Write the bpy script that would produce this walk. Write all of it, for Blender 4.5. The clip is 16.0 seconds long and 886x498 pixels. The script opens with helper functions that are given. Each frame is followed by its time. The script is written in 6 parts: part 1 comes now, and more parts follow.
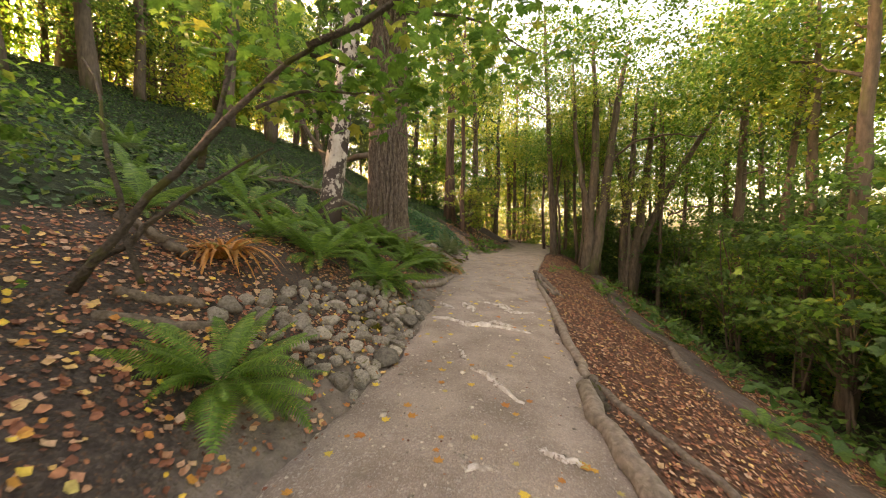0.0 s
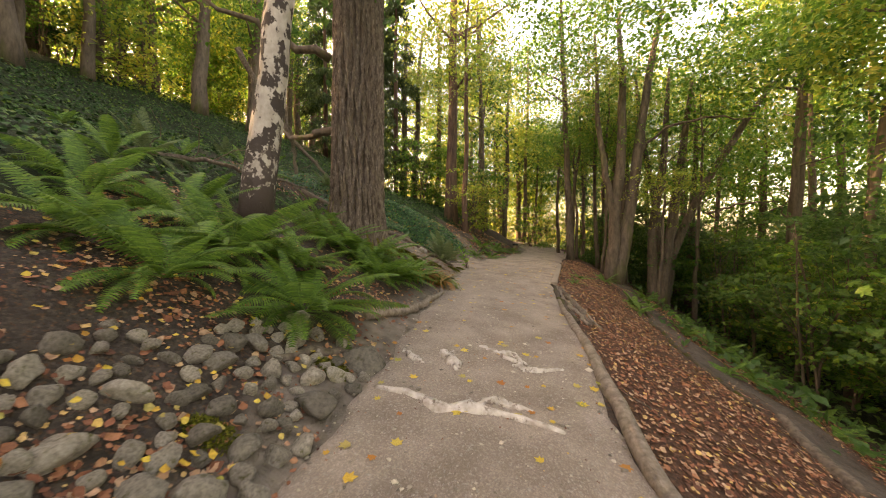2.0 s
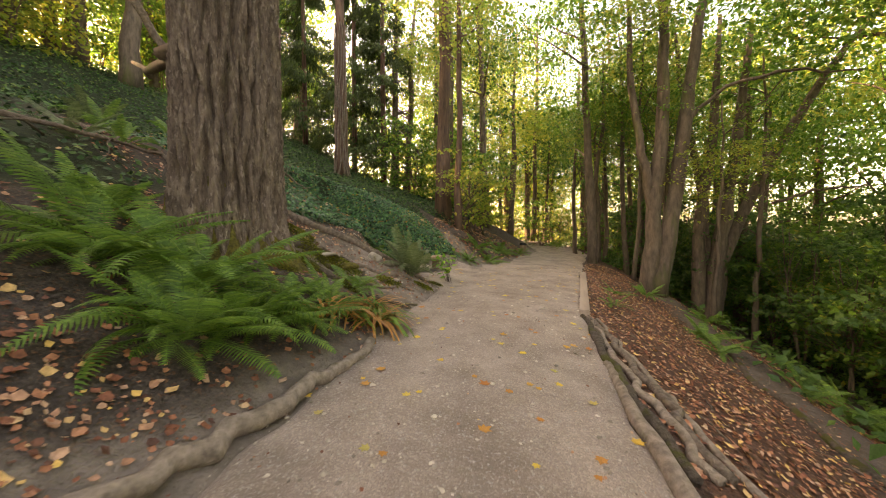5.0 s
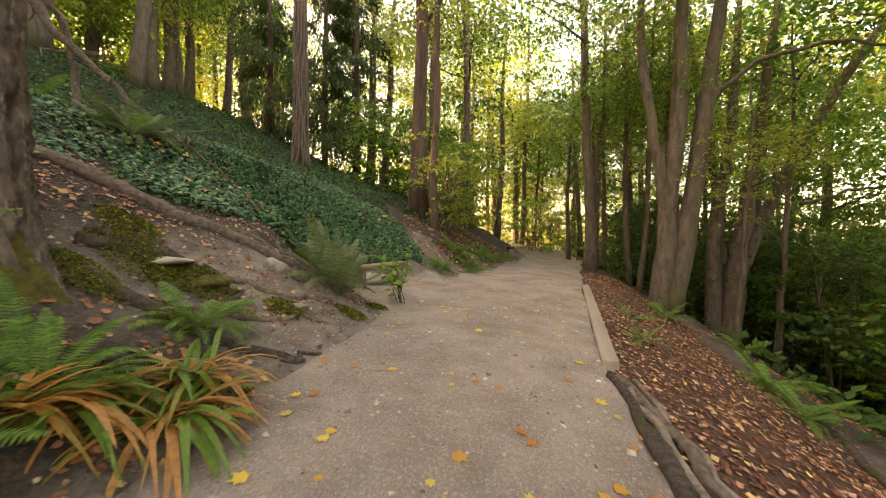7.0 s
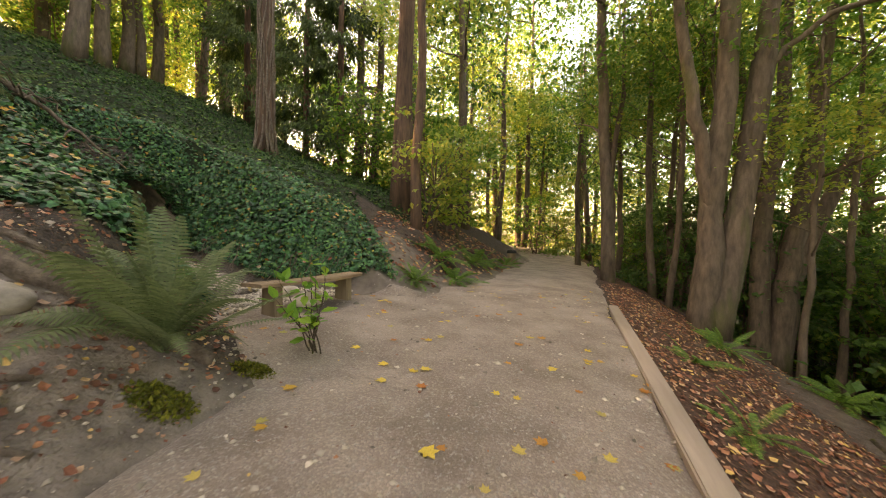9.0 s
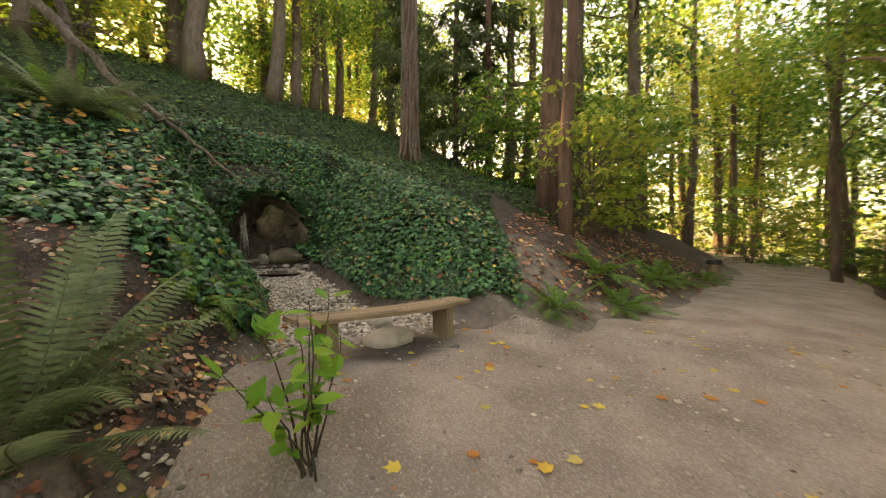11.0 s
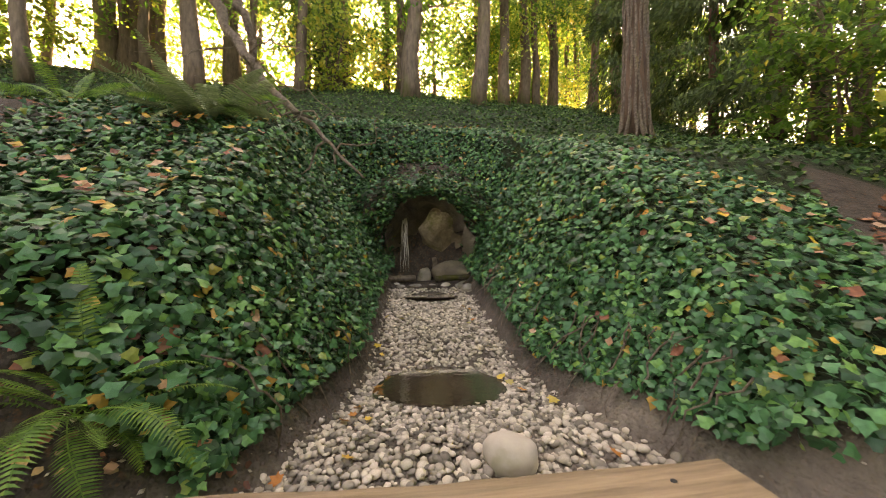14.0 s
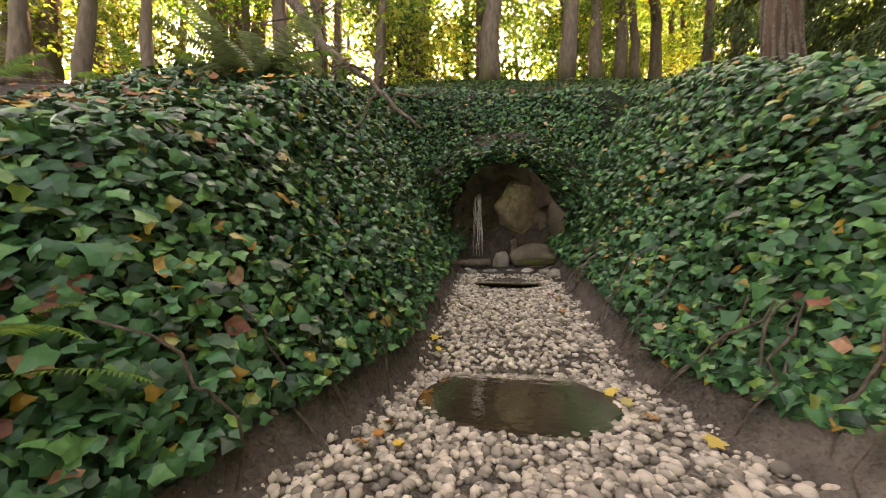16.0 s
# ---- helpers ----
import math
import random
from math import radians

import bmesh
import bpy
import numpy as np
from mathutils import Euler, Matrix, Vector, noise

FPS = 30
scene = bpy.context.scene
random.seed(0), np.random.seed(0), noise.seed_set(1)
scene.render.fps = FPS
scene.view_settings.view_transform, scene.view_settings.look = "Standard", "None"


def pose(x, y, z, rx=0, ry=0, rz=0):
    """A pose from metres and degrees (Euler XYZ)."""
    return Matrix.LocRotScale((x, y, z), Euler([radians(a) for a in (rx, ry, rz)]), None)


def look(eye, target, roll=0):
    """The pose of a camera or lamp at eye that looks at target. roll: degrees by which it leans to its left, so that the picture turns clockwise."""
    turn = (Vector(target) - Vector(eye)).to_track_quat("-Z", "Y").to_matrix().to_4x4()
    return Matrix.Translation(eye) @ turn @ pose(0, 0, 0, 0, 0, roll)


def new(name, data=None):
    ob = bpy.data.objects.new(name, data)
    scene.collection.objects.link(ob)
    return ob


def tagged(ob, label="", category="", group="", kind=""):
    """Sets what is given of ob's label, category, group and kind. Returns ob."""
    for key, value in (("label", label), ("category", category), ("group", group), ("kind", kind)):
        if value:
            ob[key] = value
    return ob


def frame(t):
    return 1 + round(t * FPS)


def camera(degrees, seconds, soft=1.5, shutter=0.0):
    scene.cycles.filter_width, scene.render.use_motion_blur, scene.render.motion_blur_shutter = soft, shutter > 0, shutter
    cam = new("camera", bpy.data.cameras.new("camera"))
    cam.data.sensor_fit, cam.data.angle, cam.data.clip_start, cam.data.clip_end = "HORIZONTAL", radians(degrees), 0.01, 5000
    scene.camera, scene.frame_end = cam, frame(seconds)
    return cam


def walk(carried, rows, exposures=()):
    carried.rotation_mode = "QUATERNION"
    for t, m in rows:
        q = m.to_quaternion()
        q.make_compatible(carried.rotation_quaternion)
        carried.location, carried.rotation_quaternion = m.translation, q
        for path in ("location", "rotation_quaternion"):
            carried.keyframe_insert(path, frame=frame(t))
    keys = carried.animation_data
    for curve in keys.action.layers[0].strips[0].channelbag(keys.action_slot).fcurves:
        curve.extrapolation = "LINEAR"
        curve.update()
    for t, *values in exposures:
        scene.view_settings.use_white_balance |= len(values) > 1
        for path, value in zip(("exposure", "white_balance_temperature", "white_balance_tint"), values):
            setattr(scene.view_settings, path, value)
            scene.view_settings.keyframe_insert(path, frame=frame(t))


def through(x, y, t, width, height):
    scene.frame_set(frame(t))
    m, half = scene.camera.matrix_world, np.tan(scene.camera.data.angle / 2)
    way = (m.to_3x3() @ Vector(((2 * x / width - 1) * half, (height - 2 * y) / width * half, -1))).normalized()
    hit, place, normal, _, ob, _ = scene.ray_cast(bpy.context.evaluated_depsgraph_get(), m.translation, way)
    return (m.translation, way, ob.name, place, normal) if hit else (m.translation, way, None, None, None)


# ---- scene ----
cam = camera(101.1, 16.0, soft=1.0, shutter=0.25)
PATH = [
    (0, (0.000, 0.000, 1.450), (0.053, 3.997, 1.299), 0.03),
    (0.5, (0.131, 0.751, 1.451), (0.163, 4.748, 1.301), 0.12),
    (1, (0.297, 1.456, 1.469), (0.301, 5.454, 1.329), 0.20),
    (1.5, (0.409, 2.209, 1.454), (0.390, 6.206, 1.308), 0.09),
    (2, (0.556, 2.934, 1.410), (0.505, 6.932, 1.292), 0.07),
    (2.5, (0.603, 3.671, 1.325), (0.530, 7.668, 1.203), 0.26),
    (3, (0.701, 4.392, 1.298), (0.608, 8.389, 1.190), 0.15),
    (3.2, (0.740, 4.656, 1.329), (0.631, 8.653, 1.234), 0.14),
    (5.3, (1.461, 7.269, 1.448), (1.309, 11.263, 1.311), -0.28),
    (5.5, (1.509, 7.506, 1.464), (1.358, 11.501, 1.351), -0.18),
    (6, (1.619, 8.202, 1.414), (1.524, 12.199, 1.292), 0.15),
    (6.5, (1.742, 8.832, 1.406), (1.691, 12.830, 1.298), 0.17),
    (7, (1.849, 9.433, 1.379), (1.826, 13.432, 1.273), 0.59),
    (7.5, (1.967, 10.055, 1.393), (1.944, 14.054, 1.293), 0.69),
    (8, (2.083, 10.647, 1.404), (2.080, 14.645, 1.308), 0.80),
    (8.2, (2.118, 10.900, 1.382), (2.115, 14.899, 1.284), 0.90),
    (10.3, (2.559, 12.968, 1.455), (1.880, 16.910, 1.409), 0.25),
    (10.5, (2.549, 13.167, 1.428), (1.593, 17.051, 1.384), 0.30),
    (11, (2.459, 13.645, 1.465), (0.719, 17.247, 1.432), -0.03),
    (11.5, (2.358, 14.076, 1.519), (-0.038, 17.279, 1.484), -0.12),
    (12, (2.172, 14.502, 1.485), (-0.647, 17.340, 1.448), -0.18),
    (12.5, (1.990, 14.929, 1.494), (-1.170, 17.381, 1.478), -0.30),
    (13, (1.835, 15.279, 1.544), (-1.535, 17.434, 1.530), -0.24),
    (13.5, (1.583, 15.607, 1.589), (-1.813, 17.721, 1.579), 0.04),
    (14, (1.403, 15.884, 1.628), (-2.063, 17.880, 1.621), 0.09),
    (14.5, (1.217, 16.057, 1.636), (-2.409, 17.747, 1.632), 0.17),
    (15, (1.000, 16.169, 1.641), (-2.658, 17.787, 1.644), 0.25),
    (15.5, (0.824, 16.262, 1.544), (-2.898, 17.726, 1.552), 0.09),
    (16, (0.655, 16.358, 1.340), (-3.170, 17.528, 1.347), 0.00),
]
walk(cam, [(t, look(eye, target, roll)) for t, eye, target, roll in PATH],
     exposures=[(0.0, 3.32, 12000, 29), (3.0, 3.45, 12000, 29), (7.0, 3.66, 11800, 29), (10.5, 3.52, 11400, 26), (12.5, 4.02, 11400, 28), (16.0, 4.05, 11000, 34)])

# ---- light: low evening sun behind the ridge, bright hazy sky ----
SUN_EL, SUN_AZ = 20.5, -72.0          # degrees above the horizon; turn from +y towards -x
world = bpy.data.worlds.new("sky")
scene.world = world
world.use_nodes = True
wn = world.node_tree
sky = wn.nodes.new("ShaderNodeTexSky")
sky.sky_type = 'NISHITA'
sky.sun_disc = False
sky.sun_elevation = radians(SUN_EL)
sky.sun_rotation = radians(SUN_AZ)
sky.dust_density = 4.0
sky.ozone_density = 0.6
wn.links.new(sky.outputs[0], wn.nodes["Background"].inputs[0])
wn.nodes["Background"].inputs[1].default_value = 0.15
sun = new("sun", bpy.data.lights.new("sun", 'SUN'))
sun.data.energy, sun.data.angle, sun.data.color = 4.6, radians(1.0), (1.0, 0.82, 0.56)
sdir = Vector((math.sin(radians(SUN_AZ)) * math.cos(radians(SUN_EL)), math.cos(radians(SUN_AZ)) * math.cos(radians(SUN_EL)), math.sin(radians(SUN_EL))))
sun.matrix_world = look(sdir * 60, (0, 0, 0))


# ---- materials ----
def mat(name, col, col2=None, scale=8.0, rough=0.85, bump=0.3, bscale=60.0, stretch=(1, 1, 1), per=0.0, dist=0.02, spec=0.3, third=None, tscale=1.5, tcut=(0.55, 0.65)):
    """Noise-mottled surface: two tones, an optional third in patches, fine relief. per: spread of brightness between islands."""
    m = bpy.data.materials.new(name)
    m.use_nodes = True
    nt = m.node_tree
    b = nt.nodes["Principled BSDF"]
    b.inputs["Roughness"].default_value = rough
    b.inputs["Specular IOR Level"].default_value = spec
    tc = nt.nodes.new("ShaderNodeTexCoord")
    mp = nt.nodes.new("ShaderNodeMapping")
    mp.inputs["Scale"].default_value = stretch
    nt.links.new(tc.outputs["Object"], mp.inputs[0])

    def nz(sc, det=6.0, rg=0.6):
        n = nt.nodes.new("ShaderNodeTexNoise")
        n.inputs["Scale"].default_value, n.inputs["Detail"].default_value, n.inputs["Roughness"].default_value = sc, det, rg
        nt.links.new(mp.outputs[0], n.inputs["Vector"])
        return n

    def ramp(src, lo, hi):
        r = nt.nodes.new("ShaderNodeMapRange")
        r.inputs[1].default_value, r.inputs[2].default_value = lo, hi
        nt.links.new(src, r.inputs[0])
        return r.outputs[0]

    def mix(f, a, c):
        x = nt.nodes.new("ShaderNodeMix")
        x.data_type = 'RGBA'
        nt.links.new(f, x.inputs[0])
        for k, v in ((6, a), (7, c)):
            if isinstance(v, tuple):
                x.inputs[k].default_value = (*v, 1)
            else:
                nt.links.new(v, x.inputs[k])
        return x.outputs[2]

    out = mix(ramp(nz(scale).outputs[0], 0.35, 0.65), col, col2 or tuple(c * 0.6 for c in col))
    if third:
        out = mix(ramp(nz(tscale, 4.0).outputs[0], *tcut), out, third)
    if per:
        g = nt.nodes.new("ShaderNodeNewGeometry")
        oi = nt.nodes.new("ShaderNodeObjectInfo")
        ad = nt.nodes.new("ShaderNodeMath")
        ad.operation = 'ADD'
        nt.links.new(g.outputs["Random Per Island"], ad.inputs[0])
        nt.links.new(oi.outputs["Random"], ad.inputs[1])
        fr = nt.nodes.new("ShaderNodeMath")
        fr.operation = 'FRACT'
        nt.links.new(ad.outputs[0], fr.inputs[0])
        h = nt.nodes.new("ShaderNodeHueSaturation")
        r = nt.nodes.new("ShaderNodeMapRange")
        r.inputs[3].default_value, r.inputs[4].default_value = 1 - per, 1 + per
        nt.links.new(fr.outputs[0], r.inputs[0])
        nt.links.new(r.outputs[0], h.inputs["Value"])
        nt.links.new(out, h.inputs["Color"])
        out = h.outputs[0]
    nt.links.new(out, b.inputs["Base Color"])
    if bump:
        bp = nt.nodes.new("ShaderNodeBump")
        bp.inputs["Strength"].default_value, bp.inputs["Distance"].default_value = bump, dist
        nt.links.new(nz(bscale, 8.0, 0.65).outputs[0], bp.inputs["Height"])
        nt.links.new(bp.outputs[0], b.inputs["Normal"])
    return m


def leafmat(name, tones, through=0.45, rough=0.45, spec=0.35):
    """Thin leaf: tones picked at random per leaf, part of the light passes through."""
    m = bpy.data.materials.new(name)
    m.use_nodes = True
    nt = m.node_tree
    b = nt.nodes["Principled BSDF"]
    b.inputs["Roughness"].default_value = rough
    b.inputs["Specular IOR Level"].default_value = spec
    g = nt.nodes.new("ShaderNodeNewGeometry")
    oi = nt.nodes.new("ShaderNodeObjectInfo")
    ad = nt.nodes.new("ShaderNodeMath")
    ad.operation = 'ADD'
    nt.links.new(g.outputs["Random Per Island"], ad.inputs[0])
    nt.links.new(oi.outputs["Random"], ad.inputs[1])
    fr = nt.nodes.new("ShaderNodeMath")
    fr.operation = 'FRACT'
    nt.links.new(ad.outputs[0], fr.inputs[0])
    cr = nt.nodes.new("ShaderNodeValToRGB")
    el = cr.color_ramp.elements
    while len(el) < len(tones):
        el.new(0.5)
    for i, (p, c) in enumerate(tones):
        el[i].position, el[i].color = p, (*c, 1)
    nt.links.new(fr.outputs[0], cr.inputs[0])
    tc = nt.nodes.new("ShaderNodeTexCoord")
    n = nt.nodes.new("ShaderNodeTexNoise")
    n.inputs["Scale"].default_value, n.inputs["Detail"].default_value = 35.0, 3.0
    nt.links.new(tc.outputs["Object"], n.inputs["Vector"])
    h = nt.nodes.new("ShaderNodeHueSaturation")
    r = nt.nodes.new("ShaderNodeMapRange")
    r.inputs[1].default_value, r.inputs[2].default_value, r.inputs[3].default_value, r.inputs[4].default_value = 0.3, 0.7, 0.75, 1.25
    nt.links.new(n.outputs[0], r.inputs[0])
    nt.links.new(r.outputs[0], h.inputs["Value"])
    nt.links.new(cr.outputs[0], h.inputs["Color"])
    nt.links.new(h.outputs[0], b.inputs["Base Color"])
    t = nt.nodes.new("ShaderNodeBsdfTranslucent")
    h2 = nt.nodes.new("ShaderNodeHueSaturation")
    h2.inputs["Value"].default_value, h2.inputs["Saturation"].default_value = 1.35, 0.95
    nt.links.new(h.outputs[0], h2.inputs["Color"])
    nt.links.new(h2.outputs[0], t.inputs["Color"])
    mx = nt.nodes.new("ShaderNodeMixShader")
    mx.inputs[0].default_value = through
    nt.links.new(b.outputs[0], mx.inputs[1])
    nt.links.new(t.outputs[0], mx.inputs[2])
    nt.links.new(mx.outputs[0], nt.nodes["Material Output"].inputs["Surface"])
    return m


M_SOIL = mat("forest_soil", (0.044, 0.033, 0.026), (0.085, 0.066, 0.052), 7.0, 0.95, 0.9, 40.0, third=(0.12, 0.062, 0.034), tscale=26.0, tcut=(0.56, 0.66), dist=0.04)


def mix_by(m, key, col, col2, sc):
    """Lays a mottled tone over a material where the mesh's attribute key says so."""
    nt = m.node_tree
    b = nt.nodes["Principled BSDF"]
    old = b.inputs["Base Color"].links[0].from_socket
    a = nt.nodes.new("ShaderNodeAttribute")
    a.attribute_name = key
    tc = nt.nodes.new("ShaderNodeTexCoord")
    n = nt.nodes.new("ShaderNodeTexNoise")
    n.inputs["Scale"].default_value, n.inputs["Detail"].default_value = sc, 6.0
    nt.links.new(tc.outputs["Object"], n.inputs["Vector"])
    r = nt.nodes.new("ShaderNodeMapRange")
    r.inputs[1].default_value, r.inputs[2].default_value = 0.35, 0.65
    nt.links.new(n.outputs[0], r.inputs[0])
    tone = nt.nodes.new("ShaderNodeMix")
    tone.data_type = 'RGBA'
    tone.inputs[6].default_value, tone.inputs[7].default_value = (*col, 1), (*col2, 1)
    nt.links.new(r.outputs[0], tone.inputs[0])
    mx = nt.nodes.new("ShaderNodeMix")
    mx.data_type = 'RGBA'
    nt.links.new(a.outputs["Fac"], mx.inputs[0])
    nt.links.new(old, mx.inputs[6])
    nt.links.new(tone.outputs[2], mx.inputs[7])
    nt.links.new(mx.outputs[2], b.inputs["Base Color"])


# near-black green under ivy and low plants: shade between leaves put into the soil colour
mix_by(M_SOIL, "cover_shade", (0.012, 0.022, 0.009), (0.028, 0.042, 0.014), 9.0)
mix_by(M_SOIL, "litter", (0.15, 0.065, 0.036), (0.07, 0.038, 0.025), 30.0)
M_PATH = mat("packed_gravel_dirt", (0.37, 0.292, 0.235), (0.23, 0.179, 0.14), 1.6, 0.95, 1.0, 55.0, third=(0.36, 0.31, 0.26), tscale=40.0, tcut=(0.57, 0.64), dist=0.025)
M_BARK = mat("furrowed_bark", (0.23, 0.17, 0.125), (0.085, 0.06, 0.045), 20.0, 0.95, 1.0, 48.0, (1, 1, 0.3), third=(0.29, 0.225, 0.175), tscale=30.0, dist=0.06)
M_TRUNK = mat("grey_brown_bark", (0.155, 0.115, 0.08), (0.08, 0.06, 0.044), 9.0, 0.95, 0.9, 22.0, (1, 1, 0.3), third=(0.085, 0.095, 0.03), tscale=1.2, tcut=(0.55, 0.7), dist=0.03)
M_FIRBARK = mat("red_brown_bark", (0.17, 0.10, 0.068), (0.075, 0.048, 0.036), 9.0, 0.95, 1.0, 20.0, (1, 1, 0.15), dist=0.05)
M_MOSS = mat("moss", (0.19, 0.16, 0.03), (0.085, 0.072, 0.018), 22.0, 1.0, 1.0, 90.0, dist=0.06)
M_MOSSWOOD = mat("mossy_wood", (0.13, 0.10, 0.075), (0.06, 0.046, 0.034), 22.0, 0.95, 1.0, 55.0, third=(0.08, 0.078, 0.018), tscale=3.0, tcut=(0.52, 0.6), dist=0.05)
M_DEADWOOD = mat("weathered_grey_wood", (0.21, 0.16, 0.12), (0.10, 0.075, 0.055), 18.0, 0.9, 1.0, 50.0, (1, 1, 1), dist=0.03)
M_PALEWOOD = mat("pale_barkless_wood", (0.29, 0.23, 0.175), (0.15, 0.115, 0.085), 14.0, 0.9, 0.9, 45.0, third=(0.13, 0.10, 0.075), tscale=9.0, tcut=(0.58, 0.7), dist=0.02)
M_BIRCH = mat("white_birch_bark", (0.46, 0.40, 0.33), (0.30, 0.25, 0.20), 7.0, 0.8, 0.8, 24.0, (1, 1, 0.75), third=(0.05, 0.036, 0.028), tscale=5.5, tcut=(0.50, 0.54), dist=0.03)
M_ROOT = mat("bleached_root", (0.62, 0.55, 0.48), (0.33, 0.27, 0.22), 9.0, 0.85, 0.8, 60.0, third=(0.2, 0.15, 0.12), tscale=14.0, dist=0.015)
M_STONE = mat("mossy_stone", (0.34, 0.295, 0.235), (0.17, 0.147, 0.115), 5.0, 0.9, 0.9, 30.0, per=0.5, third=(0.10, 0.095, 0.035), tscale=2.2, tcut=(0.6, 0.72), dist=0.02)
M_PEBBLE = mat("river_pebble", (0.40, 0.335, 0.262), (0.29, 0.24, 0.185), 9.0, 0.75, 0.3, 60.0, per=0.62, dist=0.004)
M_ROCK = mat("smooth_boulder", (0.45, 0.385, 0.31), (0.34, 0.29, 0.225), 4.0, 0.75, 0.35, 45.0, third=(0.2, 0.18, 0.09), tscale=3.0, tcut=(0.58, 0.75), dist=0.01)
M_CAVE = mat("damp_cave_rock", (0.21, 0.165, 0.115), (0.07, 0.056, 0.042), 2.2, 0.6, 0.9, 12.0, third=(0.22, 0.175, 0.11), tscale=1.1, dist=0.05)
M_BENCH = mat("weathered_bench_wood", (0.33, 0.23, 0.14), (0.16, 0.105, 0.062), 26.0, 0.85, 0.8, 60.0, (1, 0.07, 1), third=(0.13, 0.10, 0.055), tscale=7.0, tcut=(0.54, 0.68), dist=0.012)
M_LEG = mat("bench_leg_wood", (0.24, 0.175, 0.105), (0.15, 0.11, 0.07), 6.0, 0.9, 0.5, 40.0, (1, 1, 0.15), dist=0.01)
M_BEAM = mat("sawn_timber", (0.34, 0.265, 0.20), (0.24, 0.185, 0.14), 5.0, 0.9, 0.4, 50.0, (1, 0.1, 1), dist=0.01)
M_BLACK = mat("black_plastic", (0.012, 0.012, 0.013), None, 5.0, 0.5, 0.1)



def gritty(m, sc, spread, depth):
    """Small stones pressed into a surface: each cell its own brightness, with relief."""
    nt = m.node_tree
    b = nt.nodes["Principled BSDF"]
    old = b.inputs["Base Color"].links[0].from_socket
    tc = nt.nodes.new("ShaderNodeTexCoord")
    vo = nt.nodes.new("ShaderNodeTexVoronoi")
    vo.inputs["Scale"].default_value = sc
    nt.links.new(tc.outputs["Object"], vo.inputs["Vector"])
    sp = nt.nodes.new("ShaderNodeSeparateColor")
    nt.links.new(vo.outputs["Color"], sp.inputs[0])
    pw = nt.nodes.new("ShaderNodeMath")
    pw.operation = 'POWER'
    pw.inputs[1].default_value = 2.5
    nt.links.new(sp.outputs[0], pw.inputs[0])
    r = nt.nodes.new("ShaderNodeMapRange")
    r.inputs[3].default_value, r.inputs[4].default_value = 1 - spread * 0.5, 1 + spread
    nt.links.new(pw.outputs[0], r.inputs[0])
    h = nt.nodes.new("ShaderNodeHueSaturation")
    nt.links.new(r.outputs[0], h.inputs["Value"])
    nt.links.new(old, h.inputs["Color"])
    nt.links.new(h.outputs[0], b.inputs["Base Color"])
    bp = nt.nodes.new("ShaderNodeBump")
    bp.invert = True
    bp.inputs["Strength"].default_value, bp.inputs["Distance"].default_value = 0.7, depth
    nt.links.new(vo.outputs["Distance"], bp.inputs["Height"])
    nt.links.new(b.inputs["Normal"].links[0].from_socket, bp.inputs["Normal"])
    nt.links.new(bp.outputs[0], b.inputs["Normal"])


gritty(M_PATH, 95.0, 0.26, 0.007)
gritty(M_SOIL, 45.0, 0.4, 0.012)
mix_by(M_SOIL, "bare", (0.27, 0.22, 0.175), (0.15, 0.12, 0.095), 6.0)
mix_by(M_PATH, "wet", (0.05, 0.04, 0.03), (0.08, 0.064, 0.05), 9.0)


def rough_foot(m, col, top, fade):
    """Dark cracked old bark that climbs a trunk's foot with a ragged upper edge."""
    nt = m.node_tree
    b = nt.nodes["Principled BSDF"]
    old = b.inputs["Base Color"].links[0].from_socket
    tc = nt.nodes.new("ShaderNodeTexCoord")
    sp = nt.nodes.new("ShaderNodeSeparateXYZ")
    nt.links.new(tc.outputs["Object"], sp.inputs[0])
    n = nt.nodes.new("ShaderNodeTexNoise")
    n.inputs["Scale"].default_value, n.inputs["Detail"].default_value = 9.0, 4.0
    nt.links.new(tc.outputs["Object"], n.inputs["Vector"])
    ad = nt.nodes.new("ShaderNodeMath")
    ad.operation = 'MULTIPLY_ADD'
    ad.inputs[1].default_value = fade * 4
    nt.links.new(n.outputs[0], ad.inputs[0])
    nt.links.new(sp.outputs[2], ad.inputs[2])
    r = nt.nodes.new("ShaderNodeMapRange")
    r.inputs[1].default_value, r.inputs[2].default_value = top + fade * 2.2, top + fade * 1.9
    nt.links.new(ad.outputs[0], r.inputs[0])
    mx = nt.nodes.new("ShaderNodeMix")
    mx.data_type = 'RGBA'
    mx.inputs[7].default_value = (*col, 1)
    nt.links.new(r.outputs[0], mx.inputs[0])
    nt.links.new(old, mx.inputs[6])
    nt.links.new(mx.outputs[2], b.inputs["Base Color"])


rough_foot(M_BIRCH, (0.07, 0.05, 0.04), 1.0, 0.9)
L_MAPLE = leafmat("maple_leaf", [(0.0, (0.04, 0.12, 0.016)), (0.45, (0.075, 0.185, 0.024)), (0.85, (0.13, 0.235, 0.034)), (1.0, (0.27, 0.26, 0.04))], 0.58)
# yellow-green leaf, toned paler so that far foliage looks sunlit
L_YELLOW = leafmat("yellow_sunlit_leaf", [(0.0, (0.13, 0.22, 0.03)), (0.6, (0.22, 0.29, 0.045)), (1.0, (0.36, 0.31, 0.05))], 0.58)
L_DARK = leafmat("dark_leaf", [(0.0, (0.032, 0.09, 0.02)), (0.6, (0.055, 0.135, 0.03)), (1.0, (0.10, 0.18, 0.035))], 0.5)
